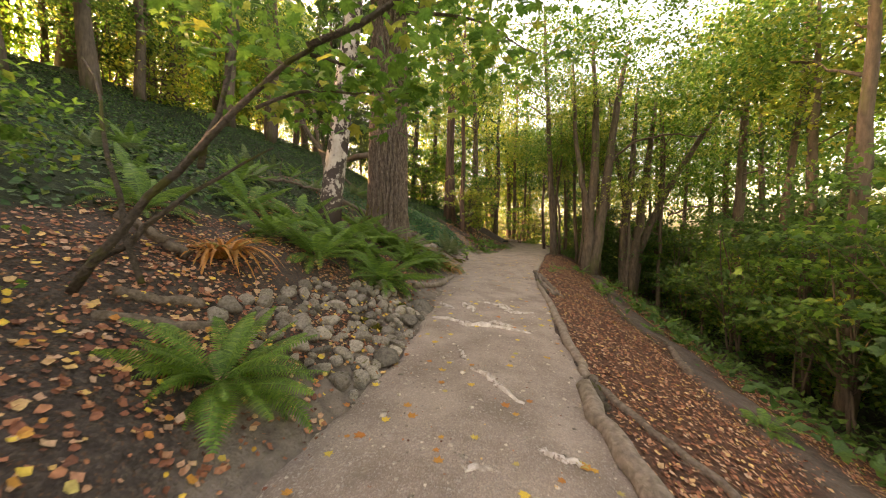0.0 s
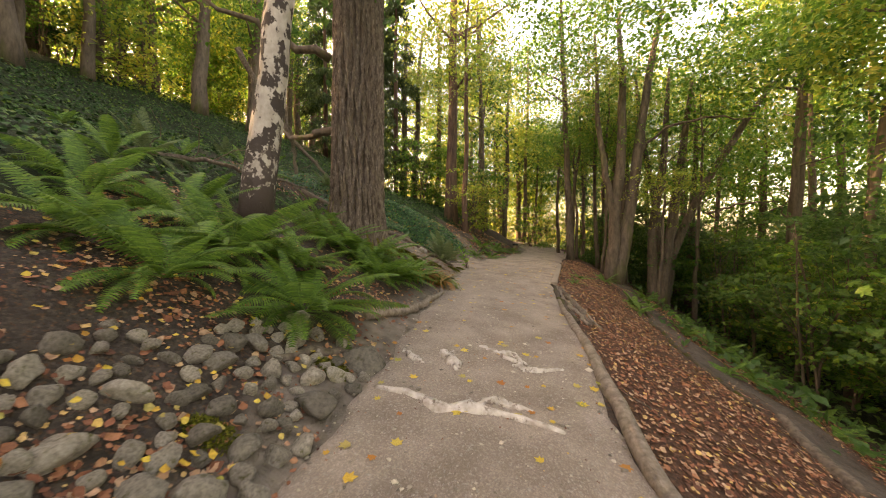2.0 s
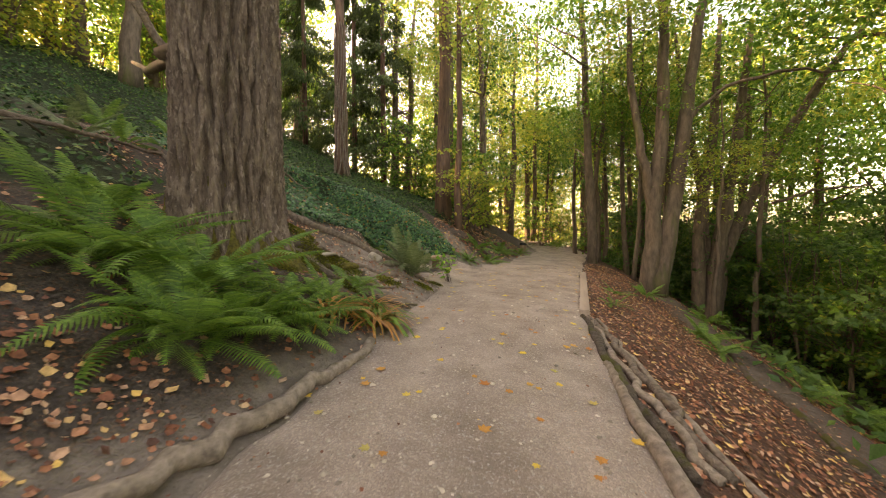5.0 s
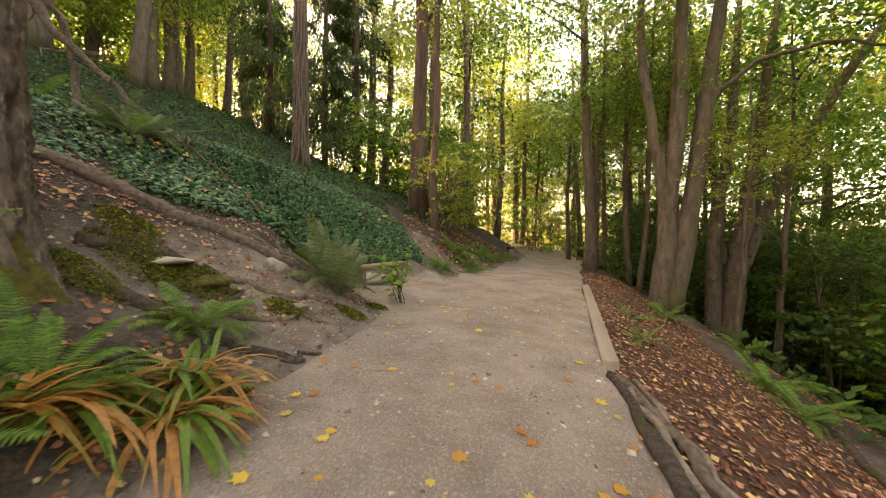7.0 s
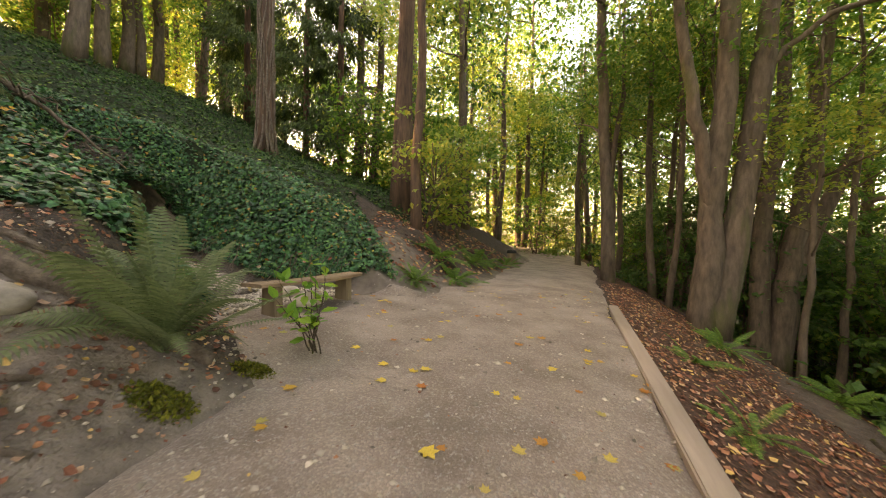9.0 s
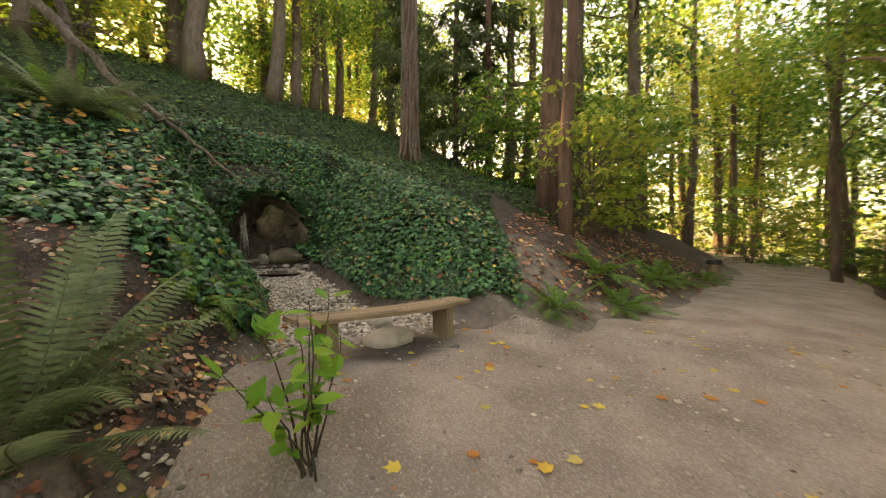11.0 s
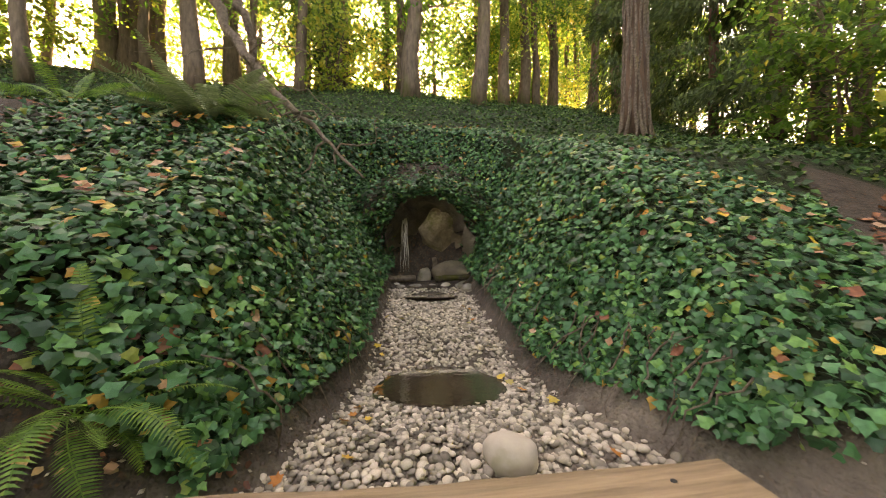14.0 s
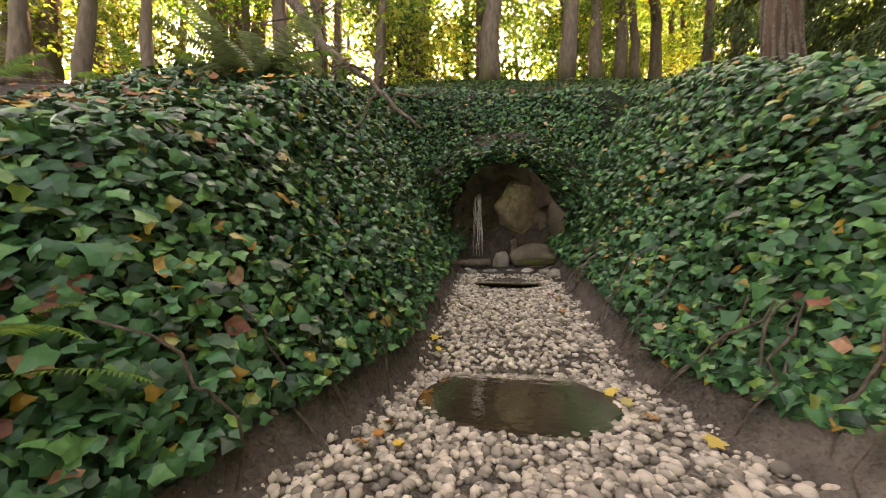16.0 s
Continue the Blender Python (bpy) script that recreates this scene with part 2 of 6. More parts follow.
L_CONIFER = leafmat("conifer_needle", [(0.0, (0.03, 0.06, 0.018)), (1.0, (0.075, 0.12, 0.03))], 0.25, 0.6)
L_IVY = leafmat("ivy_leaf", [(0.0, (0.008, 0.036, 0.014)), (0.4, (0.02, 0.092, 0.034)), (0.75, (0.045, 0.165, 0.062)), (0.95, (0.09, 0.225, 0.055)), (1.0, (0.30, 0.15, 0.03))], 0.06, 0.33, 0.24)
L_IVYFAR = leafmat("slope_ivy_leaf", [(0.0, (0.012, 0.038, 0.012)), (0.5, (0.026, 0.075, 0.022)), (0.85, (0.055, 0.13, 0.032)), (1.0, (0.13, 0.17, 0.035))], 0.08, 0.5, 0.15)
L_SAPLING = leafmat("sapling_leaf", [(0.0, (0.07, 0.20, 0.025)), (0.6, (0.13, 0.30, 0.035)), (1.0, (0.24, 0.36, 0.05))], 0.45, 0.5, 0.2)
L_MOSS = leafmat("moss_blade", [(0.0, (0.05, 0.06, 0.012)), (0.6, (0.12, 0.13, 0.02)), (1.0, (0.22, 0.20, 0.035))], 0.2, 0.8, 0.1)
L_FERN = leafmat("fern_frond", [(0.0, (0.05, 0.125, 0.022)), (0.6, (0.09, 0.20, 0.03)), (1.0, (0.15, 0.25, 0.04))], 0.4)
L_FERNOLD = leafmat("old_fern_frond", [(0.0, (0.07, 0.11, 0.04)), (1.0, (0.14, 0.18, 0.075))], 0.35)
L_IRIS = leafmat("strap_leaf", [(0.0, (0.07, 0.16, 0.02)), (0.4, (0.12, 0.2, 0.03)), (0.55, (0.38, 0.17, 0.05)), (1.0, (0.48, 0.22, 0.07))], 0.3)
L_RUST = leafmat("rusty_strap_leaf", [(0.0, (0.16, 0.16, 0.03)), (0.25, (0.36, 0.15, 0.03)), (1.0, (0.48, 0.20, 0.05))], 0.3)
L_LITTER = leafmat("fallen_brown_leaf", [(0.0, (0.09, 0.04, 0.026)), (0.35, (0.23, 0.08, 0.042)), (0.6, (0.37, 0.15, 0.075)), (0.85, (0.45, 0.28, 0.18)), (1.0, (0.60, 0.36, 0.10))], 0.12, 0.7)
L_FALLEN = leafmat("fallen_yellow_leaf", [(0.0, (0.40, 0.13, 0.03)), (0.3, (0.45, 0.20, 0.04)), (0.65, (0.62, 0.42, 0.06)), (0.9, (0.40, 0.30, 0.10)), (1.0, (0.30, 0.28, 0.05))], 0.15, 0.6)


# ---- mesh helpers ----
rng = np.random.default_rng(7)


def np_mesh(name, verts, faces, material, smooth=False):
    """A mesh from a vertex array and an array of equal-sided faces (or a list of such arrays)."""
    me = bpy.data.meshes.new(name)
    groups = faces if isinstance(faces, list) else [faces]
    verts = np.asarray(verts, dtype=np.float32)
    me.vertices.add(len(verts))
    me.vertices.foreach_set("co", verts.ravel())
    loops = np.concatenate([np.asarray(f).ravel() for f in groups]).astype(np.int32)
    sizes = np.concatenate([np.full(len(f), np.asarray(f).shape[1]) for f in groups]).astype(np.int32)
    me.loops.add(len(loops))
    me.loops.foreach_set("vertex_index", loops)
    me.polygons.add(len(sizes))
    me.polygons.foreach_set("loop_start", np.concatenate([[0], np.cumsum(sizes)[:-1]]).astype(np.int32))
    me.polygons.foreach_set("use_smooth", np.full(len(sizes), smooth))
    me.update(calc_edges=True)
    me.validate()
    me.materials.append(material)
    return me


def part(name, me, parent, label="", m=None):
    ob = new(name, me)
    ob.parent = parent
    if m is not None:
        ob.matrix_basis = m
    return tagged(ob, label) if label else ob


def thing(name, label, category, me=None, group="", kind="", m=None):
    ob = new(name, me)
    if m is not None:
        ob.matrix_basis = m
    return tagged(ob, label, category, group, kind)


class Pile:
    """Collects tubes and sheets into one mesh."""
    def __init__(self):
        self.v, self.q, self.t, self.n = [], [], [], 0

    def add(self, v, q=None, t=None):
        self.v.append(np.asarray(v, float))
        if q is not None and len(q):
            self.q.append(np.asarray(q) + self.n)
        if t is not None and len(t):
            self.t.append(np.asarray(t) + self.n)
        self.n += len(v)

    def tube(self, pts, radii, seg=8, rough=0.0, flute=0.0, seed=0):
        pts = np.asarray(pts, float)
        n = len(pts)
        radii = np.interp(np.linspace(0, 1, n), np.linspace(0, 1, len(radii)), radii)
        tan = np.gradient(pts, axis=0)
        tan /= np.linalg.norm(tan, axis=1)[:, None] + 1e-9
        up = np.array([0.0, 0.0, 1.0]) if abs(tan[0, 2]) < 0.9 else np.array([1.0, 0.0, 0.0])
        a = np.linspace(0, 2 * np.pi, seg, endpoint=False)
        r = np.random.default_rng(seed + 11)
        out = np.zeros((n, seg, 3))
        bx = np.cross(tan[0], up)
        for i in range(n):
            bx = bx - tan[i] * (bx @ tan[i])
            bx /= np.linalg.norm(bx) + 1e-9
            by = np.cross(tan[i], bx)
            k = radii[i] * (1 + rough * r.normal(size=seg) + flute * np.cos(a * round(seg / 2.0)))
            out[i] = pts[i] + np.outer(np.cos(a) * k, bx) + np.outer(np.sin(a) * k, by)
        v = np.concatenate([out.reshape(-1, 3), pts[:1], pts[-1:]])
        i, j = np.meshgrid(np.arange(n - 1), np.arange(seg), indexing="ij")
        jn = (j + 1) % seg
        q = np.stack([i * seg + j, i * seg + jn, (i + 1) * seg + jn, (i + 1) * seg + j], -1).reshape(-1, 4)
        j = np.arange(seg)
        t = np.concatenate([np.stack([(j + 1) % seg, j, np.full(seg, n * seg)], 1),
                            np.stack([(n - 1) * seg + j, (n - 1) * seg + (j + 1) % seg, np.full(seg, n * seg + 1)], 1)])
        self.add(v, q, t)

    def mesh(self, name, material, smooth=True):
        fs = ([np.concatenate(self.q)] if self.q else []) + ([np.concatenate(self.t)] if self.t else [])
        return np_mesh(name, np.concatenate(self.v), fs, material, smooth)


def bent(a, b, n, sag=0.0, wob=0.0, seed=0):
    """A wavering line from a to b."""
    r = np.random.default_rng(seed + 3)
    t = np.linspace(0, 1, n)[:, None]
    p = np.asarray(a, float) * (1 - t) + np.asarray(b, float) * t
    p[:, 2] += sag * np.sin(np.pi * t[:, 0])
    w = np.cumsum(r.normal(size=(n, 3)) * wob, axis=0)
    w -= t * w[-1]
    return p + w


def turns(yaw, pitch, roll):
    """Rotation matrices (n, 3, 3) from arrays of angles in radians."""
    cy, sy, cp, sp, cr, sr = np.cos(yaw), np.sin(yaw), np.cos(pitch), np.sin(pitch), np.cos(roll), np.sin(roll)
    o, l = np.zeros_like(cy), np.ones_like(cy)
    rz = np.stack([np.stack([cy, -sy, o], -1), np.stack([sy, cy, o], -1), np.stack([o, o, l], -1)], -2)
    rx = np.stack([np.stack([l, o, o], -1), np.stack([o, cp, -sp], -1), np.stack([o, sp, cp], -1)], -2)
    ry = np.stack([np.stack([cr, o, sr], -1), np.stack([o, l, o], -1), np.stack([-sr, o, cr], -1)], -2)
    return rz @ rx @ ry


def scatter(name, tv, tf, pos, rot, size, material, smooth=False):
    """One mesh of many small pieces: template tv, tf set at pos with rotations rot and sizes."""
    tv, tf = np.asarray(tv, float), np.asarray(tf)
    n = len(pos)
    size = np.asarray(size, float)
    if size.ndim == 1:
        size = size[:, None]
    v = np.einsum("nij,nkj->nki", rot, tv[None] * size[:, None, :]) + np.asarray(pos)[:, None, :]
    f = tf[None] + (np.arange(n) * len(tv))[:, None, None]
    return np_mesh(name, v.reshape(-1, 3), f.reshape(-1, tf.shape[1]), material, smooth)


def facing(nrm, spin):
    """Rotations that turn z onto nrm, spun about it."""
    z = nrm / (np.linalg.norm(nrm, axis=1)[:, None] + 1e-9)
    ref = np.stack([np.cos(spin), np.sin(spin), np.full(len(spin), 0.13)], 1)
    x = np.cross(ref, z)
    x /= np.linalg.norm(x, axis=1)[:, None] + 1e-9
    return np.stack([x, np.cross(z, x), z], -1)


# leaf outlines, one unit long, lying in xy with the stalk at the origin
LEAF_V = [(0, 0, 0), (0.32, 0.42, 0.06), (0, 1, -0.08), (-0.32, 0.42, 0.06)]
LEAF_F = [(0, 1, 2), (0, 2, 3)]
MAPLE_V = [(0, 0.38, 0.04), (0, 0, 0), (0.22, 0.1, 0), (0.5, 0.2, -0.06), (0.34, 0.42, 0.02), (0.5, 0.72, -0.05), (0.2, 0.66, 0.03), (0, 1.05, -0.06),
           (-0.2, 0.66, 0.03), (-0.5, 0.72, -0.05), (-0.34, 0.42, 0.02), (-0.5, 0.2, -0.06), (-0.22, 0.1, 0)]
MAPLE_F = [(0, i, i + 1) for i in range(1, 12)] + [(0, 12, 1)]
IVY_V = [(0, 0.3, 0.05), (0, 0, 0), (0.3, -0.08, -0.03), (0.5, 0.28, -0.04), (0.28, 0.48, 0.0), (0, 0.95, -0.06), (-0.28, 0.48, 0.0), (-0.5, 0.28, -0.04), (-0.3, -0.08, -0.03)]
IVY_F = [(0, i, i + 1) for i in range(1, 8)] + [(0, 8, 1)]


# ---- lie of the land ----
def knots(v, pairs):
    return np.interp(v, [p[0] for p in pairs], [p[1] for p in pairs])


def wav(x, y, k, seed):
    """Smooth waves in the plane, about -1 to 1, with wavelength near 1 / k."""
    r = np.random.default_rng(seed)
    out = np.zeros_like(x)
    for _ in range(6):
        a, ph, f = r.uniform(0, 6.28), r.uniform(0, 6.28), k * r.uniform(3.5, 9.0)
        out = out + np.sin((x * np.cos(a) + y * np.sin(a)) * f + ph)
    return out / 3.0


def path_z(y):
    return knots(y, [(-200, -3), (-40, -0.9), (0, -0.28), (4.6, -0.2), (6, -0.1), (8, 0.08), (11, 0.17), (12.5, 0.24), (14, 0.3), (18, 0.38), (29, 0.4), (40, 1.1), (200, 4)])


def path_l(y):
    return knots(y, [(-200, -8), (-40, -2.5), (0, -1.3), (2.4, -1.1), (4.6, -0.55), (7, -0.15), (9, 0.1), (10.9, 0.45), (12.5, 0.7), (14, 1.05), (17, 1.6), (18, 1.95), (21.4, 3.6), (29, 6.2), (34, 6.6), (40, 5), (60, -4), (200, -30)])


def path_r(y):
    return knots(y, [(-200, -5), (-40, 0.8), (0, 1.15), (2.4, 1.4), (4.6, 1.85), (6.2, 2.05), (8, 2.45), (9.4, 2.7), (11.6, 3.15), (12.9, 3.4), (18.2, 5.2), (21.4, 6.3), (29, 9.2), (34, 9.8), (40, 8.5), (60, 0), (200, -26)])


SPRING, ALONG, ACROSS = (0.6, 16.6), (-0.911, 0.412), (0.412, 0.911)   # bench end of the spring's channel, its way to the cave


def channel(x, y):
    """Along and across the spring's channel."""
    dx, dy = x - SPRING[0], y - SPRING[1]
    return dx * ALONG[0] + dy * ALONG[1], dx * ACROSS[0] + dy * ACROSS[1]


def bed_z(u):
    return knots(u, [(-2, 0.4), (0, 0.5), (1, 0.56), (1.3, 0.53), (2.2, 0.53), (2.45, 0.64), (3.3, 0.84), (4.1, 0.98), (4.35, 1.08), (7, 1.25)])


def bed_w(u):
    return knots(u, [(-2, 1.7), (-0.6, 1.35), (0, 1.2), (1, 0.9), (2, 0.68), (3, 0.6), (4.7, 0.55), (5.6, 0.45)])


def height(x, y):
    """The ground's height."""
    x, y = np.asarray(x, float), np.asarray(y, float)
    l, r, zp = path_l(y), path_r(y), path_z(y)
    d, e = np.maximum(l - x, 0), np.maximum(x - r, 0)
    mid = np.clip((x - l) / np.maximum(r - l, 0.1), 0, 1)
    z = zp + 0.06 - 0.18 * mid ** 2
    rise = knots(d, [(0, 0), (0.3, 0.14), (2, 1.2), (4.8, 2.55), (7, 3.25), (9.5, 4.1), (20, 9.1), (24, 9.5), (32, 9.1), (60, 7), (300, 7)])
    fall = knots(e, [(0, 0), (0.15, 0.05), (1.2, 0.42), (2.6, 1.0), (3.4, 1.22), (4.2, 1.75), (8, 3.9), (11, 4.8), (16, 5.2), (40, 5.0), (70, 7), (300, 10)])
    z = z + rise - fall
    off = np.clip((d + e) / 0.6, 0, 1)
    z = z + off * (0.10 * wav(x, y, 0.12, 1) + 0.05 * wav(x, y, 0.4, 2)) + 0.008 * wav(x, y, 1.2, 3) + 0.012 * wav(x, y, 0.35, 4)
    u, v = channel(x, y)
    side = np.maximum(np.abs(v) - bed_w(u), 0)
    cut = bed_z(u) + np.where(v < 0, knots(u, [(0.2, 0.55), (1.2, 1.7)]), 1.7) * side + 0.05 * wav(x, y, 0.5, 9) * np.clip(side * 4, 0, 1)
    cut = cut + np.maximum(u - 5.0, 0) * 2.5 + np.maximum(-1.2 - u, 0) * 3.0
    return np.where((u > -2.5) & (u < 8), np.minimum(z, np.maximum(cut, np.where(u < 0.4, zp, -9))), z)


def normal(x, y):
    h = 0.06
    n = np.stack([(height(x - h, y) - height(x + h, y)) / (2 * h), (height(x, y - h) - height(x, y + h)) / (2 * h), np.ones_like(x)], 1)
    return n / np.linalg.norm(n, axis=1)[:, None]


def gz(x, y):
    return float(height(np.array([float(x)]), np.array([float(y)]))[0])


def axis(lo, hi, step, far):
    core = np.arange(lo, hi + step / 2, step)
    out, s = [], step
    a, b = lo, hi
    left, right = [], []
    while a > -far:
        s *= 1.16
        a -= s
        left.append(a)
    s = step
    while b < far + 100:
        s *= 1.16
        b += s
        right.append(b)
    return np.concatenate([left[::-1], core, right])


def sheet(xs, ys, lift=None):
    gx, gy = np.meshgrid(xs, ys, indexing="ij")
    z = height(gx, gy)
    if lift is not None:
        z = z + lift(gx, gy)
    nx, ny = gx.shape
    i, j = np.meshgrid(np.arange(nx - 1), np.arange(ny - 1), indexing="ij")
    q = np.stack([i * ny + j, (i + 1) * ny + j, (i + 1) * ny + j + 1, i * ny + j + 1], -1).reshape(-1, 4)
    return np.stack([gx, gy, z], -1).reshape(-1, 3), q


v, q = sheet(axis(-6.0, 9.0, 0.085, 260), axis(-2.0, 22.0, 0.085, 260))
ground_me = np_mesh("ground", v, q, M_SOIL, True)


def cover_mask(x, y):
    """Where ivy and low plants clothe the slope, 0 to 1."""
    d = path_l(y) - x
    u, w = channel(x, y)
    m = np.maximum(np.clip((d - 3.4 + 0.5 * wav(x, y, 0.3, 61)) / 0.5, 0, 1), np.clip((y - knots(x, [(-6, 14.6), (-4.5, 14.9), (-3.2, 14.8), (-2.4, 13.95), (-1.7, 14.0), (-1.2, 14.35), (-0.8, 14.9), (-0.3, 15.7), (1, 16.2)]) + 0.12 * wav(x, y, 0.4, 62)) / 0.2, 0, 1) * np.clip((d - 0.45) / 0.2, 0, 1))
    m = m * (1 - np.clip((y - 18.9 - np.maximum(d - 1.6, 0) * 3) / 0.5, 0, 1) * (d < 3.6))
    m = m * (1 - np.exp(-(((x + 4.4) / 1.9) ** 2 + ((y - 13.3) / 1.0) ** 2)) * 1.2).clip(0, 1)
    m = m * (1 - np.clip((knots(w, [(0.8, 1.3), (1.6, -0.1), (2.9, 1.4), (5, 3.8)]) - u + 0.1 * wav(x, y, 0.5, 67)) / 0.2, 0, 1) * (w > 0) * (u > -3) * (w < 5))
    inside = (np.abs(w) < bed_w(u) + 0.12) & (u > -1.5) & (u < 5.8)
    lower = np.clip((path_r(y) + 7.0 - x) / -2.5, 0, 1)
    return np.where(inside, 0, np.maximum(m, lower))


def litter_mask(x, y):
    """Where fallen leaves lie thick, 0 to 1."""
    e = x - path_r(y)
    a = np.clip(e / 0.25, 0, 1) * np.clip((2.9 - e + 0.4 * wav(x, y, 0.35, 63)) / 0.7, 0, 1)
    b = np.clip((e - 3.3) / 0.4, 0, 1) * np.clip((6.8 - e) / 1.0, 0, 1) * 0.8
    return np.maximum(a, b) * knots(y, [(8, 1.0), (12, 0.85), (20, 0.6)])


def bare_mask(x, y):
    """Trodden bare earth beside the path and round the bench, 0 to 1."""
    d, e = path_l(y) - x, x - path_r(y)
    a = np.clip((1.9 - np.abs(d - 0.5) + 0.5 * wav(x, y, 0.35, 64)) / 1.0, 0, 1) * np.clip((y - 11.6) / 1.2, 0, 1) * np.clip((14.5 - y) / 0.5, 0, 1)
    b = np.clip((0.55 - d + 0.25 * wav(x, y, 0.5, 65)) / 0.3, 0, 1) * (d > -0.5) * 0.9
    c = np.clip((0.45 - np.abs(e - 2.95) + 0.25 * wav(x, y, 0.4, 66)) / 0.3, 0, 1) * (e > 0) * 0.28
    u, w = channel(x, y)
    f = np.clip((bed_w(u) + 0.3 - np.abs(w)) / 0.15, 0, 1) * (u > -1.5) * (u < 4.2) * np.clip(0.85 - u * 0.5, 0.25, 0.85)
    g = np.clip((1.6 - u) / 0.3, 0, 1) * (u > -1.6) * np.clip((3.4 - w + 0.3 * wav(x, y, 0.5, 68)) / 0.6, 0, 1) * (w > 0) * 0.8
    return np.maximum(np.maximum(np.maximum(a, b), np.maximum(c, f)), g) * (1 - cover_mask(x, y))


for key, fn in (("cover_shade", cover_mask), ("litter", litter_mask), ("bare", bare_mask)):
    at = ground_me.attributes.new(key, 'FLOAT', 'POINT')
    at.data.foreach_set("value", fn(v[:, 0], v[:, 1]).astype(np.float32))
ground = thing("ground", "dark forest soil with fallen leaves on a hillside", "ground", ground_me, kind="structure")


def edge(y, k):
    return 0.10 * wav(np.zeros_like(y) + k, y, 0.35, 20 + k) + 0.05 * wav(np.zeros_like(y), y, 1.1, 30 + k)


# the trodden path, a sheet that dips under the soil at its ragged edges
py = np.concatenate([np.arange(-8, 24, 0.1), np.arange(24, 60, 0.4)])
tt = np.linspace(0, 1, 44)
wide = np.where((py > 14.2) & (py < 18.2), np.sin(np.clip((py - 14.2) / 4.0, 0, 1) * np.pi) * 1.55, 0)
L, Rr = path_l(py) - wide + edge(py, 0) - 0.12, path_r(py) + edge(py, 1) * 0.6 + 0.1
gx = L[:, None] + (Rr - L)[:, None] * tt[None]
gy = np.repeat(py[:, None], 44, 1)
dip = np.minimum(np.minimum(tt, 1 - tt) * (Rr - L)[:, None] / 0.16, 1)
pz = height(gx, gy) - 0.06 + 0.09 * dip + 0.006 * wav(gx, gy, 2.5, 40)
i, j = np.meshgrid(np.arange(len(py) - 1), np.arange(43), indexing="ij")
q = np.stack([i * 44 + j, i * 44 + j + 1, (i + 1) * 44 + j + 1, (i + 1) * 44 + j], -1).reshape(-1, 4)
path_me = np_mesh("path", np.stack([gx, gy, pz], -1).reshape(-1, 3), q, M_PATH, True)
at = path_me.attributes.new("wet", 'FLOAT', 'POINT')
wu, wv = channel(gx, gy)
at.data.foreach_set("value", np.clip(1.6 - 1.2 * ((wu + 0.05) / 0.33) ** 2 - 1.2 * ((wv + 0.1) / 0.5) ** 2 + 0.2 * wav(gx, gy, 1.0, 88), 0, 0.85).ravel().astype(np.float32))
path = thing("path", "trodden grey-brown gravel footpath along the hillside", "path", path_me, kind="structure")


# ---- trees ----
def crown_mesh(name, n, rad, tall, material, leaf=0.16, clumps=40, seed=0, droop=0.3, maple=False, flat=0.25):
    """A crown of leaves gathered in clumps on twigs, uneven and open, about the origin."""
    r = np.random.default_rng(seed)
    c = r.normal(size=(clumps, 3))
    c /= np.linalg.norm(c, axis=1)[:, None]
    c *= (r.uniform(0.25, 1.0, clumps) ** 0.5)[:, None] * np.array([rad, rad, tall])
    k = r.integers(0, clumps, n)
    spread = np.array([rad * 0.22, rad * 0.22, rad * 0.22 * flat])
    p = c[k] + r.normal(size=(n, 3)) * spread
    p[:, 2] -= droop * np.linalg.norm(p[:, :2] - c[k][:, :2], axis=1)
    rot = turns(r.uniform(0, 6.28, n), r.normal(-0.35, 0.45, n), r.normal(0, 0.5, n))
    if maple:
        return scatter(name, MAPLE_V, MAPLE_F, p, rot, leaf * r.uniform(0.55, 1.2, n), material), c
    return scatter(name, LEAF_V, LEAF_F, p, rot, leaf * r.uniform(0.6, 1.3, n), material), c


CROWNS = []
for i, (mt, rad, tall) in enumerate([(L_MAPLE, 2.6, 3.0), (L_MAPLE, 3.0, 2.4), (L_YELLOW, 2.6, 3.0), (L_YELLOW, 3.0, 2.6), (L_DARK, 2.6, 2.8), (L_MAPLE, 2.2, 3.4)]):
    CROWNS.append(crown_mesh("crown", 2300, rad, tall, mt, 0.19, 46, 50 + i, flat=0.14))


